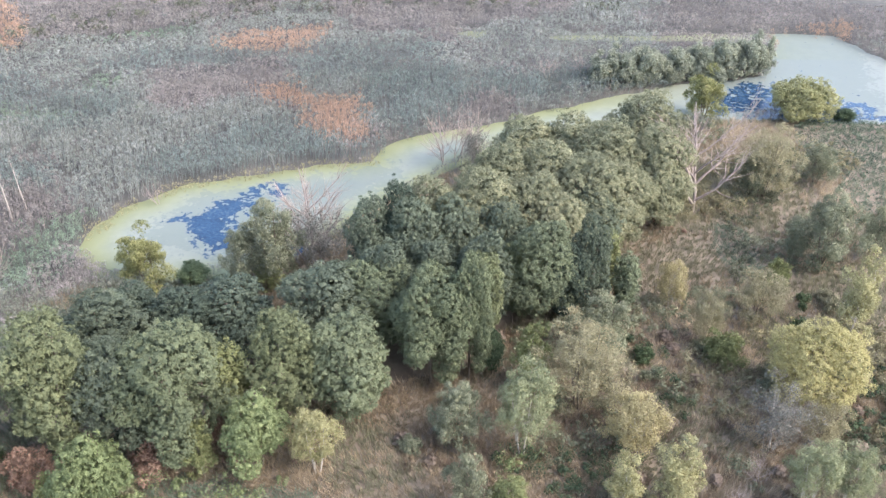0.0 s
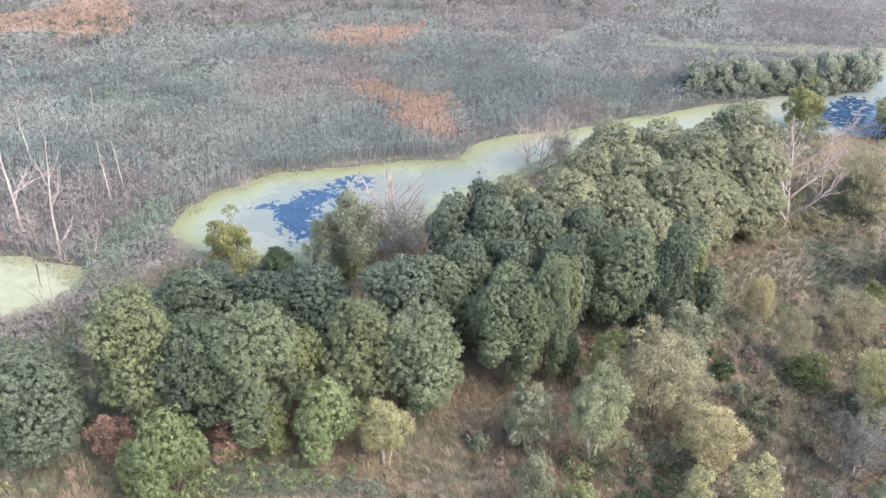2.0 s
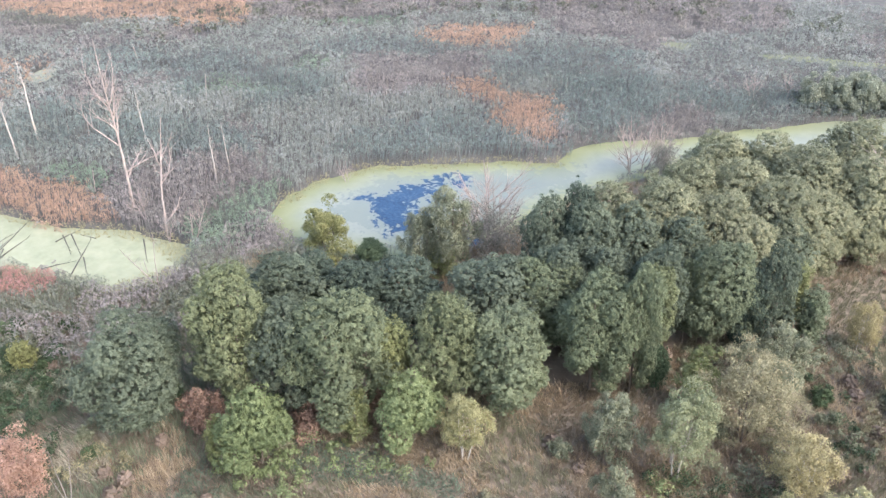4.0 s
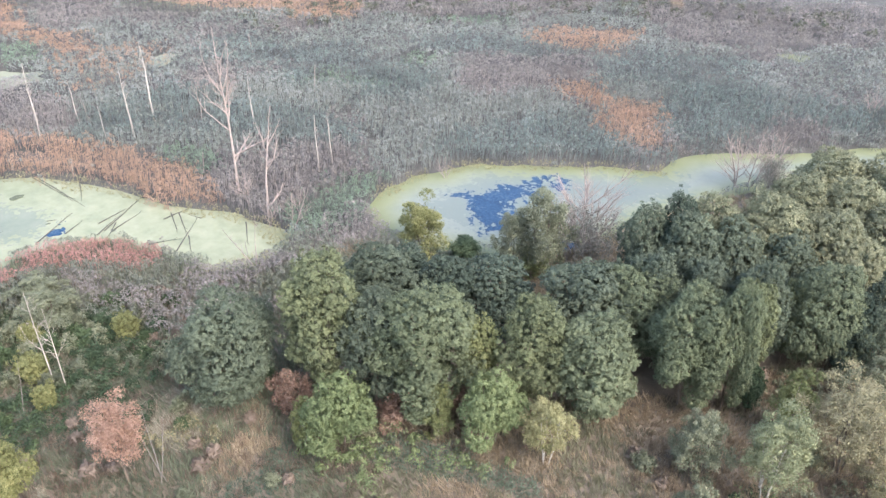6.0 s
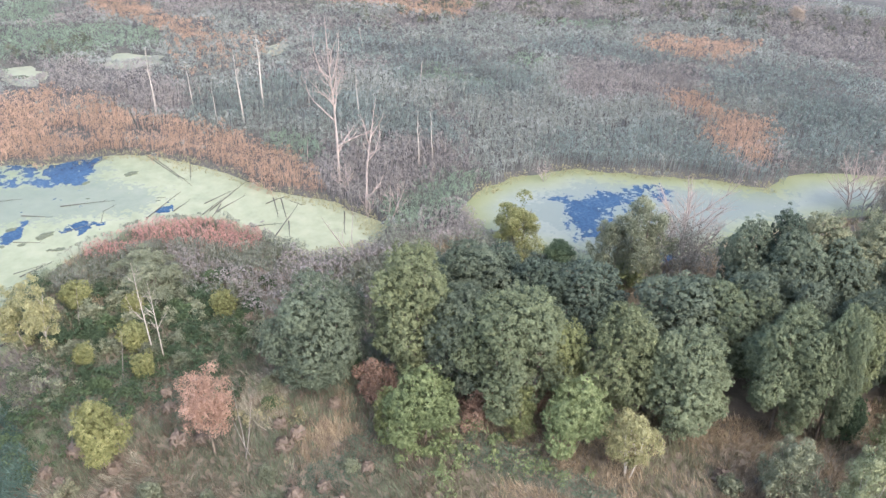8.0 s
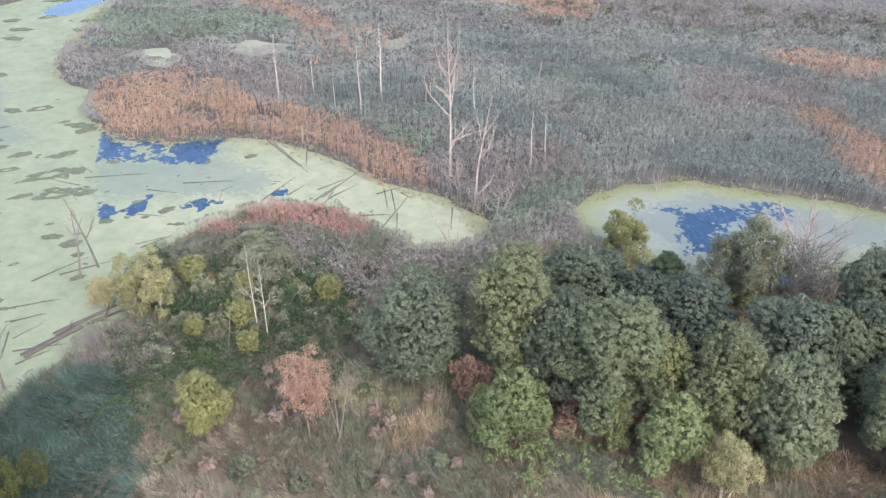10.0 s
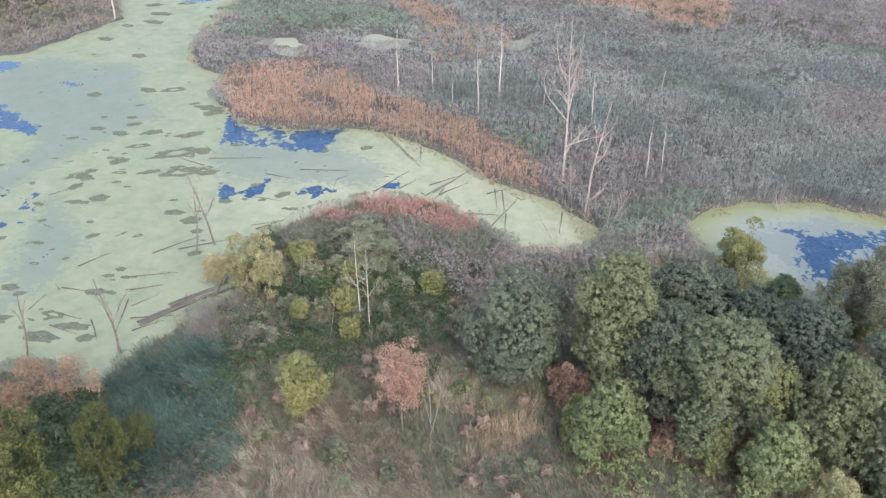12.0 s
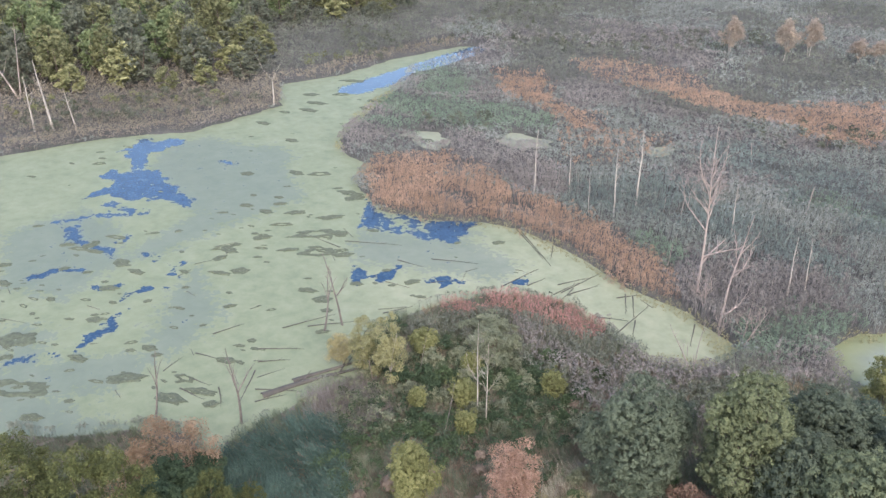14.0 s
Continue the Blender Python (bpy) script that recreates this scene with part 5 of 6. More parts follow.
# ---- far wood ----
far_a = tree("wood_tree", "olive and yellow tree of the far wood", "tree", 41, 13, 4.5, FAR_OLIVE, BARK, 26, 1.3, 7, 0.62, 9, 0.42, 0.03, 1, 0.2, group="far wood")
far_b = tree("wood_tree", "dark green tree of the far wood", "tree", 42, 13, 4.5, FAR_GREY, BARK, 26, 1.3, 7, 0.62, 9, 0.42, 0.03, 1, 0.2, group="far wood")
far_c = tree("wood_tree", "grey-green tree of the far wood", "tree", 43, 13, 4.5, GREEN, BARK, 26, 1.3, 7, 0.62, 9, 0.42, 0.03, 1, 0.2, group="far wood")
far_d = tree("wood_tree", "yellowing tree at the edge of the far wood", "tree", 44, 11, 3.6, PALE_OLIVE, BARK, 24, 1.15, 7, 0.56, 9, 0.4, 0.03, 1, 0.18, ragged=0.16, group="far wood")
rw = random.Random(3)
EDGE = [(-215, -30), (-214, 20), (-208, 45), (-199, 62), (-196, 72), (-214, 92), (-245, 104), (-290, 118), (-345, 150), (-420, 60), (-420, -30)]
BEYOND = [(-226.1, 66.8), (-230.7, 89.1), (-241.1, 109.5), (-243, 133.8), (-248.4, 163), (-286.5, 172.9), (-316, 140.4), (-316, 96.7)]
for gx0 in range(-400, -190, 9):
    for gy0 in range(-24, 260, 9):
        x, y = gx0 + rw.uniform(-2.6, 2.6), gy0 + rw.uniform(-2.6, 2.6)
        q = np.array([[x, y]])
        rim_d = -float(min(signed(q, EDGE)[0], signed(q, BEYOND)[0]))
        if rim_d < 0 or math.hypot(x, y) > 430 or math.degrees(math.atan2(-x, y)) > 91:
            continue
        h = (5 + 9 * min(rim_d / 14, 1)) * rw.uniform(0.8, 1.15)
        pick = rw.random() - 0.25 * (rim_d < 10)
        plant(far_d if pick < 0.06 else far_a if pick < 0.36 else far_b if pick < 0.72 else far_c, x, y, h, min(5.0, 2.4 + h * 0.2) * rw.uniform(0.85, 1.15), USED)

# ---- dead trees ----
snag_big = dead_wood("tall bleached dead tree in the marsh", "", DEADWOOD, 51, 23.5, 24, 0.23, 0.0085, 0.06, 8, 0.45, 1, [
    (0.2, (0.55, 0.1, 0.9), 0.2), (0.24, (0.85, -0.1, 0.55), 0.24), (0.4, (-0.75, 0.1, 0.75), 0.34), (0.45, (0.2, 0.5, 0.9), 0.2), (0.5, (-0.4, -0.3, 0.9), 0.24),
    (0.55, (0.5, 0.2, 0.9), 0.22), (0.6, (-0.3, 0.1, 1.0), 0.36), (0.64, (0.4, 0.0, 1.0), 0.3), (0.72, (0.25, -0.4, 1.0), 0.24)])
snag_mid = dead_wood("bleached leaning dead tree in the marsh", "", DEADWOOD, 52, 16, 6, 0.2, 0.011, 0.1, 6, 0.5, 1, [
    (0.12, (0.95, 0.1, 0.3), 0.24), (0.45, (0.75, 0.0, 0.7), 0.36), (0.6, (-0.4, 0.2, 0.9), 0.26), (0.65, (0.4, 0.1, 0.9), 0.28), (0.5, (0.9, 0.1, 0.3), 0.18)])
snag_thin = dead_wood("slender bleached dead trunk", "dead trunks", PALE_BARK, 53, 10, 9, 0.26, 0.015, 0.06, 3, 0.5)
snag_fork = dead_wood("forked bare dead tree", "dead trunks", DEADWOOD, 54, 11, 6, 0.34, 0.013, 0.1, 4, 0.35, 2)
snag_wet = dead_wood("dark wet dead trunk standing in the lake", "dead trunks", WETWOOD, 58, 11, 4, 0.26, 0.014, 0.07, 3, 0.5, 1, [(0.45, (0.6, 0.3, 0.9), 0.35), (0.5, (-0.5, 0.2, 0.9), 0.3)])
snag_birch = dead_wood("slender white dead birch with fine bare twigs", "dead birches", PALE_BARK, 96, 11, 14, 0.34, 0.0075, 0.015, 7, 0.35, 1)
snag_stem = dead_wood("thin grey dead stem in the meadow", "dead stems", GREYWOOD, 66, 8, 7, 0.25, 0.0075, 0.08, 3, 0.35, 1)
snag_y = dead_wood("white dead tree forked like a Y at the far shore", "", PALE_BARK, 67, 6.0, 0, 0.3, 0.04, 0.04, 4, 0.5, 1, [(0.9, (0.8, 0.1, 0.8), 0.95), (0.92, (-0.8, -0.1, 0.75), 1.0)])
snag_far = dead_wood("thick pale dead trunk on the far shore", "dead trunks", PALE_BARK, 68, 14, 7, 0.3, 0.02, 0.09, 4, 0.4, 1)
snag_bushy = dead_wood("bare grey bush without leaves", "bare trees", DEADWOOD, 55, 13, 14, 0.55, 0.012, 0.12, 6, 0.12, 2)
fan = random.Random(8)
snag_fan = dead_wood("broad pale leafless tree with many forking limbs", "bare trees", DEADWOOD, 57, 13, 8, 0.4, 0.016, 0.1, 13, 0.5, 1, [
    (0.08 + 0.05 * i, (math.cos(2.4 * i), 0.7 * math.sin(2.4 * i), fan.uniform(0.7, 1.3)), fan.uniform(0.5, 0.75)) for i in range(10)])
stub = tagged(part("tree_stump", array_mesh("tree_stump", *joined([tube([(0, 0, -0.3), (0.02, 0, 1), (0.0, 0.03, 2), (0.03, 0.0, 2.9), (0.06, 0.02, 3.05)], [0.06, 0.052, 0.046, 0.036, 0.012], 7)]), smooth=True), DEADWOOD), "short broken bleached stub in the reeds", "stump", "broken stubs")


def stand(proto, h0, x, y, h, turn=0, tilt=0):
    m = pose(x, y, max(gz(x, y), -0.5), tilt, 0, turn) @ Matrix.Scale(h / h0, 4)
    if proto.name in USED:
        return copy_thing(proto, m @ Matrix.Diagonal((*(1 / v for v in proto.scale), 1)))
    USED.add(proto.name)
    proto.matrix_basis = m
    return proto


stand(snag_big, 23.5, -66.3, 86.2, 23.5, 37)
stand(snag_mid, 16, -59.0, 82.1, 16, 36)
for x, y, h, a in ((-86.4, 42.5, 11.9, 50), (-86.5, 39.8, 10.8, 140), (-74.8, 23.9, 11.7, 100), (-80.4, 16.3, 10.4, 160), (-81.5, 26.4, 4.2, 20)):
    stand(snag_wet, 11, x, y, h, a)
for x, y, h, a in ((-58.7, 95.5, 8.8, 10), (-58.3, 98.9, 7.5, 80), (-105.2, 89.7, 11.7, 0), (-102.6, 95.6, 8.1, 140), (-90.9, 94.7, 11.6, 60), (-92.1, 101, 13.5, 200), (-75.4, 104.6, 8.7, 30), (-94.5, 92.5, 6.0, 100)):
    stand(snag_thin, 10, x, y, h, a)
for x, y, h, a in ((-70.3, 43.5, 6.0, 120), (-43.0, 38.6, 8.0, 70), (-43.6, 39.3, 7.2, 190), (-42.7, 39.0, 6.2, 290), (-60.8, 40.8, 7.0, 60)):
    stand(snag_stem, 8, x, y, h, a)
for x, y, h, a in ((-54, 71, 7.1, 0), (-215.6, 27.8, 17.4, 0)):
    stand(snag_fork, 11, x, y, h, a)
stand(snag_y, 6, -179.4, 74.9, 6.4, 56)
for x, y, h, a in ((-187.6, 29.4, 14.8, 70), (-189.5, 26.0, 12.0, 200), (-186.0, 33.5, 9.0, 120)):
    stand(snag_far, 14, x, y, h, a)
for x, y, h, a in ((-59.5, 45.2, 10.0, 250), (-60.9, 45.1, 11.8, 20)):
    stand(snag_birch, 11, x, y, h, a)
for x, y, h, a in ((31.6, 100.4, 15.0, 190), (-17.9, 88.7, 11.5, 200)):
    stand(snag_fan, 13, x, y, h, a)
for x, y, h in ((-85.4, 104.5, 4.5), (-87.2, 102.2, 3.5), (-103.2, 92.7, 3.4), (-94.0, 133.4, 5.0), (-102.1, 97.1, 4.0), (-120.9, 84.8, 3.4), (-73.8, 88.7, 4.2), (-73.9, 121.4, 6.0), (-56.5, 73.3, 3.0), (-53.5, 70.8, 3.4),
                (-180.5, 57.0, 4.2), (-178.6, 60.5, 4.4), (-73.3, 39.3, 3.5), (-64, 84.5, 3.2)):
    stand(stub, 3, x, y, h * 0.8, x * 37 % 360, (y * 13 % 17) - 8)
for x, y, h, a in ((-2.2, 114, 10.5, 70), (-0.4, 114.6, 10.0, 200), (2.6, 116, 8.5, 310), (-17.0, 89.2, 10.5, 120), (-18.8, 87.6, 9.5, 30), (1.6, 117.8, 6.0, 90), (15.8, 144.6, 6.3, 0), (21.7, 147.4, 5.0, 45), (27, 53, 4.5, 60), (24, 50, 4.0, 140), (-41, 101, 4.2, 20), (-63.0, 83.8, 6.5, 80), (-57.5, 80.2, 5.0, 150), (-54.2, 80.8, 7.0, 200)):
    stand(snag_bushy, 13, x, y, h, a)

# ---- logs and mats on the water ----
def log_mesh(seed):
    rng = np.random.RandomState(seed)
    pts, rad = bough(rng, (0, 0, 0), (1, 0, 0), 1.0, 0.028, 8, 0.09, 0.0)
    made = [tube(np.array(pts) * (1, 1, 0.3), [max(q, 0.008) for q in rad], 6)]
    for j in (3, 5, 6):
        bp, br = bough(rng, pts[j] * np.array((1, 1, 0.3)), (0.8, rng.choice((-1, 1)) * 0.35, 0.2), 0.16, 0.009, 4, 0.2, 0.0)
        made.append(tube(bp, br, 5))
    return array_mesh("fallen_log", *joined(made), smooth=True)


LOGS = [log_mesh(i) for i in (61, 62, 63)]
FALLEN = ((-77.8, 27.6, -77.1, 40.1), (-78.5, 31.7, -78.5, 42.6), (-85.9, 48.1, -85, 53.3), (-89.9, 35.7, -89.3, 42.9),
                                      (-93.5, 27.8, -93.9, 32.2), (-85.9, 22.1, -82.5, 23.8), (-77.3, 26.5, -76.7, 30), (-107.9, 54.5, -101.9, 61.2), (-97.9, 57.8, -93.2, 60), (-106.4, 52.8, -113.5, 50.6), (-84.5, 30, -83, 33.5),
                                      (-83, 29, -77, 24))
SHORE = ((-84.5, 20.5, -80.2, 22.2), (-79.5, 27.5, -76.2, 31.8), (-87.2, 31, -84.2, 36), (-90.5, 24.5, -86.5, 27.2), (-63.5, 82.5, -58.5, 79.2), (-60.5, 80.8, -56.8, 81.6), (-88.5, 38.5, -85.2, 46.5), (-82.2, 24.2, -78.4, 23.2))
INLET = ((-98.1, 79.9, -83.6, 75.3), (-96.9, 79.1, -86, 76), (-97.7, 81.1, -91, 78.4), (-93.8, 81.3, -89.9, 79.1), (-76.9, 71.1, -78.5, 80.8), (-76, 71.6, -75.5, 78), (-77.1, 69.9, -77.8, 75.2),
         (-82.9, 65.6, -84.4, 73.2), (-81.1, 68.6, -81.4, 72.9), (-71.6, 76.4, -70.4, 79.8), (-71.7, 78.1, -67.6, 74.5), (-65.2, 70.5, -68.2, 80.3), (-69.5, 70.6, -66.5, 73.4), (-70.7, 78.5, -65.9, 74.2),
         (-66, 74.2, -63, 70.5), (-95.4, 62.1, -90.3, 67), (-76.9, 73.3, -75.1, 69.8), (-61, 79.8, -57.2, 74.3), (-89.1, 80.2, -85.1, 76.4), (-78.9, 72.3, -78.2, 77.3))
for i, (x0, y0, x1, y1) in enumerate(FALLEN + INLET + SHORE):
    ob = tagged(part("fallen_log", LOGS[i % 3], LOGWOOD), "dark fallen log lying in the weedy water", "log", "fallen logs")
    n1 = math.hypot(x1 - x0, y1 - y0)
    fat = (2.3 if i == 0 else 1.7 if i == 1 else 0.42) * 6 / n1
    ob.matrix_basis = pose(x0, y0, 0.05, 0, 0, math.degrees(math.atan2(y1 - y0, x1 - x0))) @ Matrix.Diagonal((n1, n1 * fat * 1.3, n1 * fat, 1))

rl = random.Random(21)
for i in range(34):
    x, y = (rl.uniform(-112, -62), rl.uniform(44, 80)) if i % 2 else (rl.uniform(-120, -80), rl.uniform(5, 45))
    if to_water(np.array([[x, y]]))[0] < -2.0:
        ob = tagged(part("stick", LOGS[i % 3], LOGWOOD), "thin dark stick floating on the weedy water", "stick", "floating sticks")
        n1 = rl.uniform(1.2, 4.5)
        ob.matrix_basis = pose(x, y, 0.03, 0, 0, rl.uniform(0, 180)) @ Matrix.Diagonal((n1, 2.2, 1.6, 1))


def mat_mesh(seed, ring):
    """A low floating mat of weed: an uneven disc, thicker at the rim, some with an open middle."""
    rng = np.random.RandomState(seed)
    P, n0 = [], 26
    inner = 0.45 if ring else 0.08
    for rr, z in ((inner, 0.0), ((1 + inner) / 2, 0.12), (0.86, 0.09), (1.0, -0.02)):
        a = np.arange(n0) * 2 * np.pi / n0
        wob = 1 + 0.18 * np.sin(a * 2 + seed) + 0.12 * np.sin(a * 5 + 2 * seed) + rng.uniform(-0.12, 0.12, n0)
        P.append(np.stack([np.cos(a) * rr * wob, np.sin(a) * rr * wob * 0.7, np.full(n0, z) + rng.uniform(0, 0.05, n0)], -1))
    F = [(i * n0 + j, (i + 1) * n0 + j, (i + 1) * n0 + (j + 1) % n0, i * n0 + (j + 1) % n0) for i in range(3) for j in range(n0)]
    return array_mesh("weed_mat", np.concatenate(P), np.array(F))


MATW = bark_material("algae_mat", (0.035, 0.045, 0.03), (0.095, 0.11, 0.07), 4.0)
MATS = [mat_mesh(71, True), mat_mesh(72, False), mat_mesh(73, False), mat_mesh(75, False)]
rm = random.Random(9)
spots = [(-112.8, 52.0, 2.6), (-82.5, 22.3, 1.4), (-79.7, 22.3, 1.0), (-122, 64, 1.6), (-106.8, 49.3, 2.6), (-188, 100, 2.4), (-183, 86, 2.2), (-176, 84, 2.0), (-179, 92, 1.8), (-172, 80, 1.8), (-166, 92, 2.0), (-170, 96, 2.0), (-152, 82, 2.2), (-124.2, 64.4, 2.0), (-138.5, 60.9, 1.8), (-83.2, 19, 1.6), (-135.5, 64.2, 1.7), (-111, 55, 1.5), (-104, 52, 1.4), (-117, 57, 1.6), (-119, 49, 1.3), (-110, 46, 1.2), (-87, 27, 1.3), (-90, 16, 1.8), (-95, 5, 2.6), (-106, 7, 2.6)]
while len(spots) < 230:
    x, y = (rm.uniform(-176, -84), rm.uniform(0, 96)) if len(spots) % 3 == 0 else (rm.uniform(-130, -84), rm.uniform(-2, 56))
    if to_water(np.array([[x, y]]))[0] < -2.5:
        spots.append((x, y, rm.uniform(0.25, 0.75) if rm.random() < 0.7 else rm.uniform(0.8, 1.5)))
for i, (x, y, w) in enumerate(spots):
    ob = tagged(part("weed_mat", MATS[i % 4], MATW), "dark floating mat of water weed", "weed mat", "floating mats")
    ob.matrix_basis = pose(x, y, 0.0, 0, 0, rm.uniform(25, 80)) @ Matrix.Diagonal((w * rm.uniform(0.9, 1.35), w * rm.uniform(0.65, 1.05), min(w, 1.0), 1))

# ---- undergrowth of the near side ----
THICKET = [([(-60.3, 29.7), (-61, 36.3), (-57.5, 38.7)], 3.6, "bramble"), ([(-59, 42), (-57, 47), (-63, 51)], 5.0, "dark"), ([(-80, 40), (-76, 50), (-74, 56)], 4.0, "dull"), ([(-52, 52), (-48, 60)], 2.5, "dull"), ([(-64, 55), (-58, 58)], 2.2, "dull"),
           ([(-30, 48), (-16, 51)], 1.6, "green"), ([(-40, 52), (-24, 56), (-12, 57)], 1.8, "russet"), ([(20, 96), (27, 95)], 2.2, "russet")]
# the dark chain at (-67, 13) is added for the same shadowed gap
THICKET += [([(6, 70), (20, 76), (30, 80)], 3.0, "grey"), ([(10, 58), (16, 60)], 2.5, "grey"), ([(28, 66), (44, 70), (46, 60)], 6.0, "tan"), ([(38, 90), (46, 95)], 2.5, "grey"), ([(34, 104), (44, 112), (54, 116)], 5.0, "tan"),
           ([(20, 108), (30, 120), (40, 126)], 4.0, "grey"), ([(6, 55), (9, 54)], 1.8, "dark"), ([(38, 56), (44, 61)], 2.5, "dark"), ([(-67, 13), (-58, 12)], 5.0, "dark"), ([(-73, 33), (-68, 37), (-66, 36)], 3.5, "grey"), ([(-66, 36), (-70, 46), (-66, 54)], 4.5, "dark"), ([(-78, 36), (-82, 46)], 2.5, "dark"), ([(-52, 44), (-56, 52)], 3.5, "dark"), ([(-58, 66), (-50, 68)], 3.0, "grey")]
THICKET += [([(41.2, 68.3), (42.6, 64.6), (39.7, 59.5)], 2.6, "dark"),
            ([(19, 71.7), (22, 71.2)], 1.2, "dark"),
            ([(21.6, 64.9), (22.2, 61.3)], 1.4, "dark"),
            ([(10.9, 52.9), (13.4, 54.3)], 2.2, "dark"),
            ([(2.9, 55.2), (6.2, 53.8)], 1.3, "green"),
            ([(21.7, 56.5), (22.4, 53.8)], 1.5, "grey"),
            ([(25.6, 55.6), (26.5, 53.3)], 1.6, "grey"),
            ([(22.1, 64.9), (25.8, 62.5)], 1.4, "grey"),
            ([(46.6, 86.4), (49.1, 84.1)], 1.8, "tan"),
            ([(37, 99.3), (43, 107.2), (43.3, 114)], 2.6, "dull"),
            ([(48.3, 114.1), (48.6, 109.8)], 1.3, "dark"),
            ([(19.6, 98.9), (24.7, 97.6)], 2, "russet"),
            ([(30.2, 99.1), (35.7, 100)], 1.6, "tan"),
            ([(25, 95.5), (26.7, 98.3)], 1.2, "dark"),
            ([(42, 86.8), (47.7, 87.6)], 1.8, "dull"),
            ([(33.9, 84.9), (35.5, 93.7)], 1.2, "dull"),
            ([(8.8, 64.6), (10.1, 63.8)], 1, "dark"),
            ([(-30.1, 45.8), (-25.5, 45.7)], 1.5, "green"),
            ([(-32.5, 47), (-27.8, 49.1)], 1.2, "green"),
            ([(-49.3, 61), (-53.6, 52.7)], 1.8, "grey"),
            ([(-74, 50.2), (-67.1, 53.2), (-58.7, 52.6)], 2.6, "dark"),
            ([(-63.8, 38.9), (-59.9, 42.4)], 2.4, "bramble"),
            ([(-45.8, 42.7), (-41.9, 45.3)], 1.5, "tan")]
SHRUBS = {"dark": (DARK, "dark green brambles and low shrubs"), "grey": (WILLOW, "grey-green willow scrub"), "tan": (TAN, "dry tan weeds and scrub"), "green": (GREEN, "fresh green brambles"), "russet": (RUSSET, "russet dry bracken"),
          "bramble": (BRAMBLE, "dense green brambles on the promontory"), "dull": (DULL, "dull green-brown weeds and low scrub")}
ru = np.random.RandomState(17)
for key, (mat, label) in SHRUBS.items():
    C, R = [], []
    for pts, r, k in THICKET:
        if k != key:
            continue
        pts = np.array(pts, float)
        box = (*(pts.min(0) - r), *(pts.max(0) + r))
        P = scatter(box, 1.35, ru)
        P = P[(to_line(P, list(map(tuple, pts))) + 3 * (soft_noise(P, 4) - 0.5) < r)]
        P = P[(to_water(P) > 0.4)]
        P = P[ru.rand(len(P)) < 0.75]
        z = ground_z(P)
        for (x, y), z0 in zip(P, z):
            w = ru.uniform(0.5, 1.0) * (1.0 if ru.rand() < 0.7 else 1.8)
            for q in range(6):
                a, f = ru.uniform(0, 6.28), ru.uniform(0.2, 0.9)
                C.append((x + math.cos(a) * f * w, y + math.sin(a) * f * w, z0 + w * (0.2 + 0.9 * (1 - f) + ru.uniform(0, 0.3))))
                R.append(w * ru.uniform(0.3, 0.5))
    C, R = np.array(C), np.array(R)
    V, F = leaf_cloud(ru, C, R, 27, 0.152)
    tone = np.repeat(np.repeat(ru.uniform(0.0, 0.4, len(C) // 6), 6) + ru.uniform(0, 0.25, len(C)), 81)
    tagged(part("undergrowth", array_mesh("undergrowth", V, F, tone), mat), label, "undergrowth", kind="stuff")

# low bushes of the promontory and the meadow
low_dark = tree("bush", "low dark green rounded bush", "bush", 81, 2.0, 1.3, DARK, BARK, 13, 0.5, 9, 0.26, 13, 0.14, 0.0, 3, 0.04, group="low bushes")
low_green = tree("bush", "low fresh green bramble bush", "bush", 82, 2.0, 1.3, BRAMBLE, BARK, 13, 0.5, 9, 0.26, 13, 0.14, 0.0, 3, 0.04, group="low bushes")
low_grey = tree("bush", "low grey-green willow bush", "bush", 83, 2.0, 1.3, WILLOW, BARK, 13, 0.5, 9, 0.28, 13, 0.14, 0.0, 3, 0.04, group="low bushes")
low_tan = tree("bush", "low withered olive-tan bush", "bush", 84, 2.0, 1.3, WEED, BARK, 12, 0.5, 8, 0.3, 18, 0.1, 0.0, 3, 0.04, group="low bushes")
low_dull = tree("bush", "low dull green weedy bush", "bush", 85, 2.0, 1.3, DULL, BARK, 13, 0.5, 9, 0.28, 13, 0.14, 0.0, 3, 0.04, group="low bushes")
rb = random.Random(31)
for chain, reach, count, kinds in (([(-70, 40), (-63, 50), (-58, 57)], 7.5, 90, (low_dark, low_green, low_dark, low_grey, low_dull, low_dull)),
                                   ([(-50, 40), (-46, 50), (-47, 60)], 5.0, 16, (low_grey, low_tan, low_green)), ([(-52, 27), (-40, 36), (-30, 44)], 5.0, 10, (low_tan, low_grey, low_dull)),
                                   ([(-10, 52), (4, 62), (18, 66), (30, 74)], 4.0, 14, (low_green, low_grey, low_tan)), ([(30, 62), (38, 74), (42, 84)], 6.0, 12, (low_green, low_grey, low_tan))):
    done = 0
    while done < count:
        k = rb.randrange(len(chain) - 1)
        f = rb.random()
        x = chain[k][0] + (chain[k + 1][0] - chain[k][0]) * f + rb.gauss(0, reach / 2)
        y = chain[k][1] + (chain[k + 1][1] - chain[k][1]) * f + rb.gauss(0, reach / 2)
        if to_water(np.array([[x, y]]))[0] < 1.2:
            continue
        w = rb.uniform(0.6, 1.5)
        plant(rb.choice(kinds), x, y, w * rb.uniform(1.1, 1.9), w, USED)
        done += 1

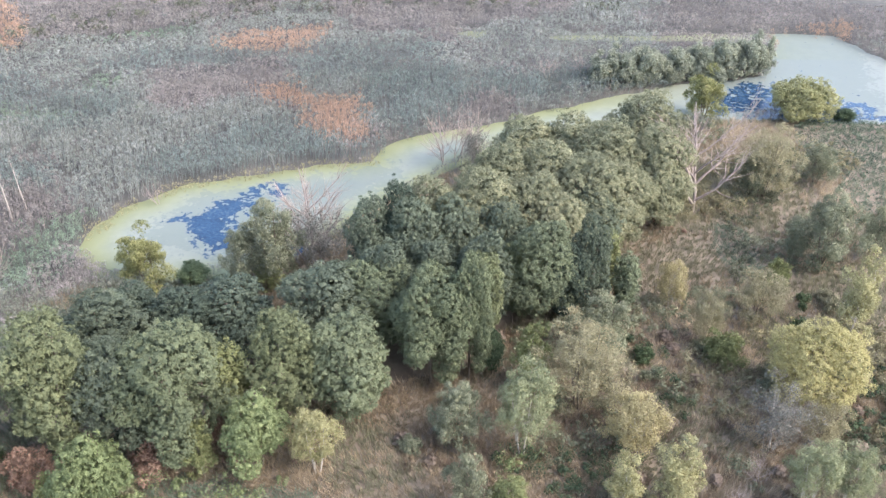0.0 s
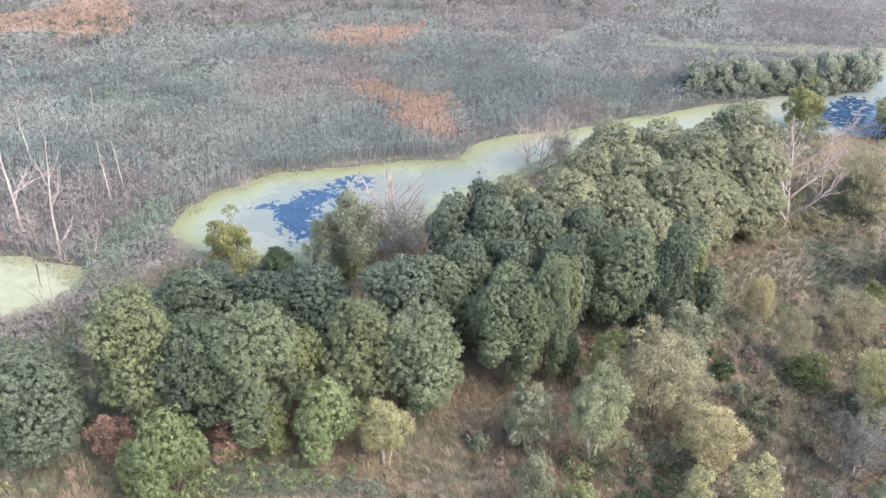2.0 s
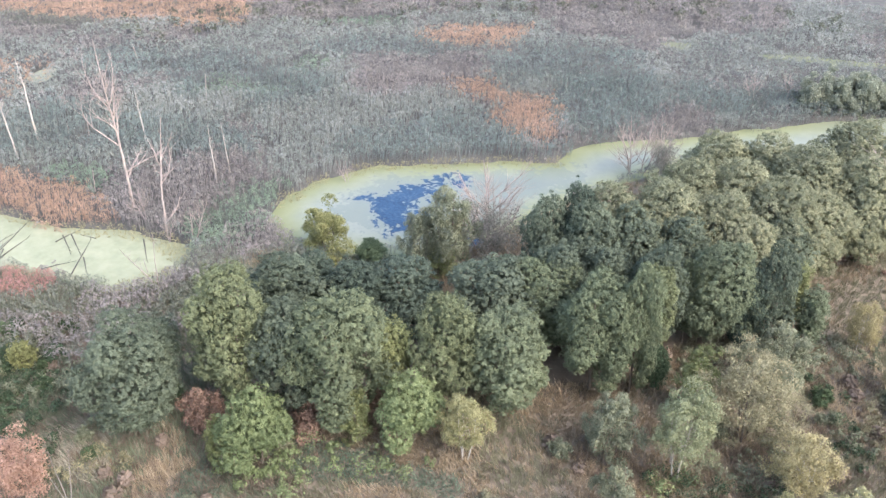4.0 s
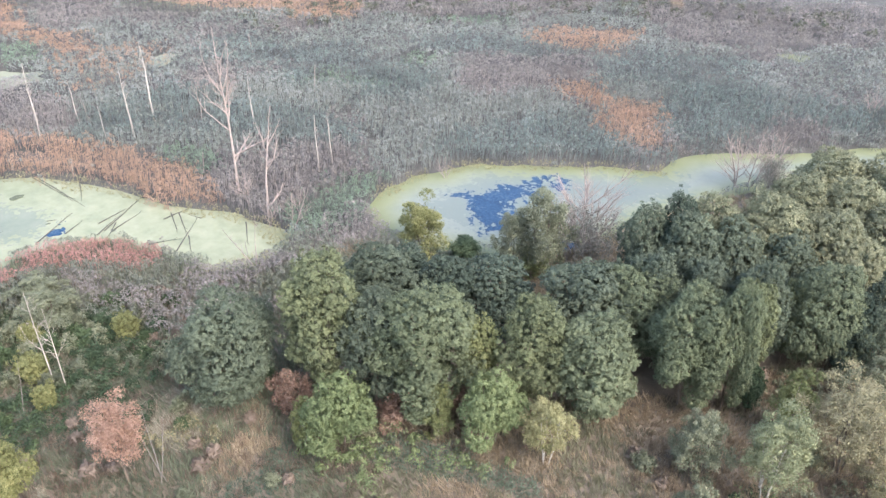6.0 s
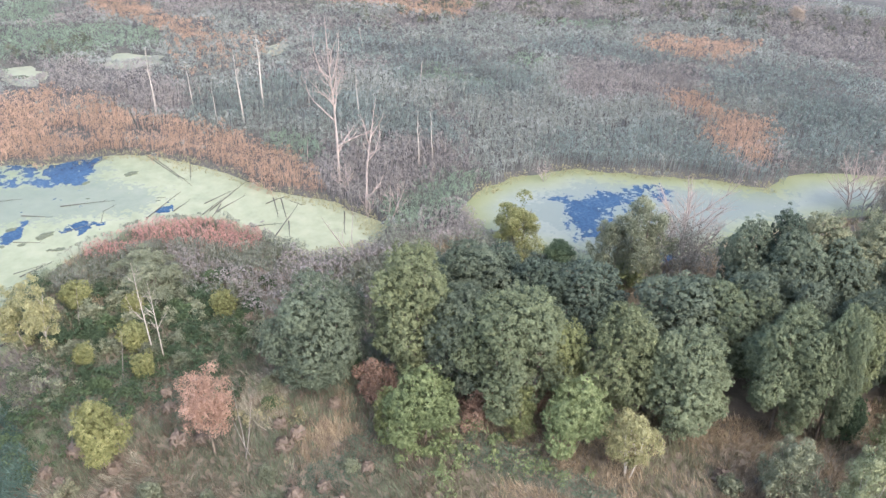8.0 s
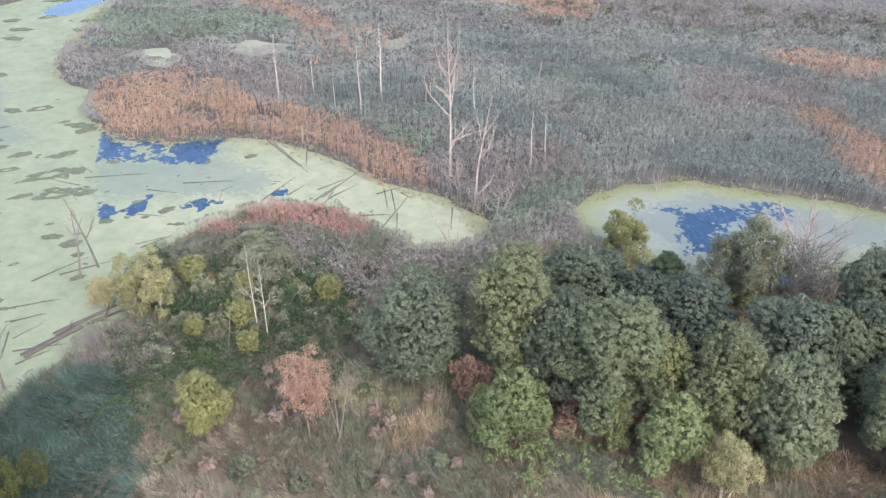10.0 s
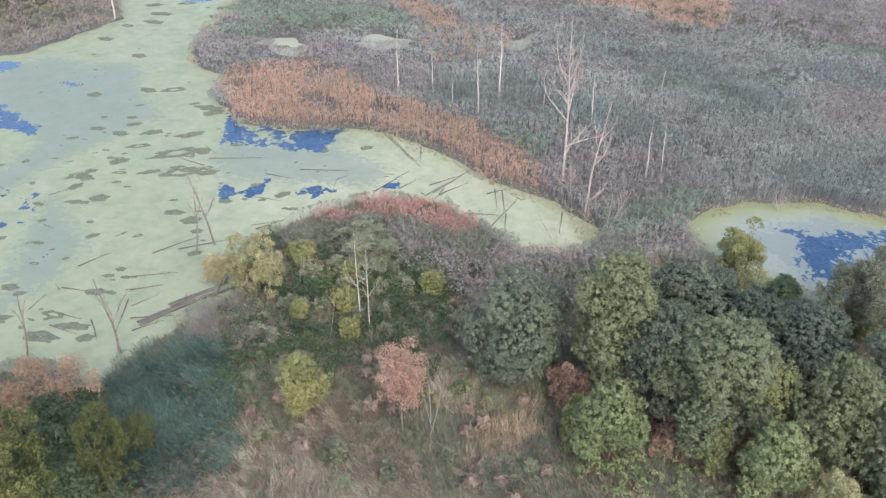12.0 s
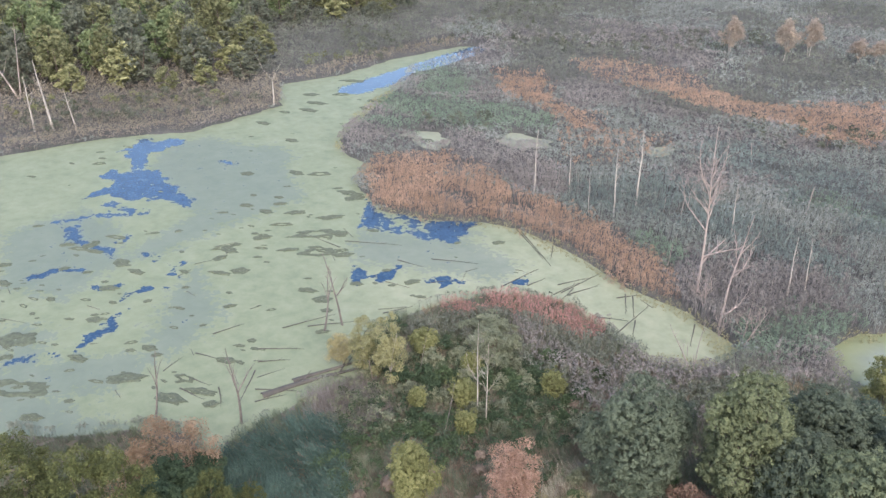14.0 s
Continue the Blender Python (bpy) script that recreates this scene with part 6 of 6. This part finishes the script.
# scrub of the far marsh and the lake's far side
SCRUB = [([(-206, 118), (-225, 128), (-250, 140)], 9.0, "grey"), ([(-205, 150), (-222, 175), (-235, 200)], 12.0, "grey"), ([(-186, 30), (-184, 50), (-182, 68)], 4.0, "grey"), ([(-196, 30), (-194, 50), (-190, 66)], 7.0, "grey"), ([(-208, 10), (-200, 40), (-193, 66)], 3.5, "olive"),
         ([(-190, 165), (-170, 185), (-160, 215)], 11.0, "grey"), ([(-205, 98), (-212, 112)], 5.0, "olive"), ([(-150, 96), (-142, 104)], 5.0, "grey"), ([(-100, 150), (-60, 178), (-30, 186)], 8.0, "grey"), ([(-40, 188), (0, 190), (30, 186)], 7.0, "grey"),
         ([(24, 146), (42, 150), (54, 156)], 4.0, "grey")]
FAR_LOOKS = {"grey": (FAR_GREY, "grey-green scrub of the far marsh"), "olive": (FAR_OLIVE, "olive bushes at the far water's edge")}
for key, (mat, label) in FAR_LOOKS.items():
    C, R = [], []
    for pts, r, k in SCRUB:
        if k != key:
            continue
        pts = np.array(pts, float)
        P = scatter((*(pts.min(0) - r), *(pts.max(0) + r)), 3.4, ru)
        P = P[(to_line(P, list(map(tuple, pts))) + 5 * (soft_noise(P, 6) - 0.5) < r) & (to_water(P) > 0.8) & (ru.rand(len(P)) < 0.6)]
        for (x, y), z0 in zip(P, ground_z(P)):
            w = ru.uniform(0.8, 1.9)
            for q in range(7):
                a, f = ru.uniform(0, 6.28), ru.uniform(0.1, 0.9)
                C.append((x + math.cos(a) * f * w, y + math.sin(a) * f * w, z0 + w * (0.5 + 1.0 * (1 - f) + ru.uniform(0, 0.3))))
                R.append(w * ru.uniform(0.35, 0.55))
    C, R = np.array(C), np.array(R)
    V, F = leaf_cloud(ru, C, R, 12, 0.36)
    tone = np.repeat(np.repeat(ru.uniform(0.0, 0.4, len(C) // 7), 7) + ru.uniform(0, 0.25, len(C)), 36)
    tagged(part("far_scrub", array_mesh("far_scrub", V, F, tone), mat), label, "scrub", kind="stuff")
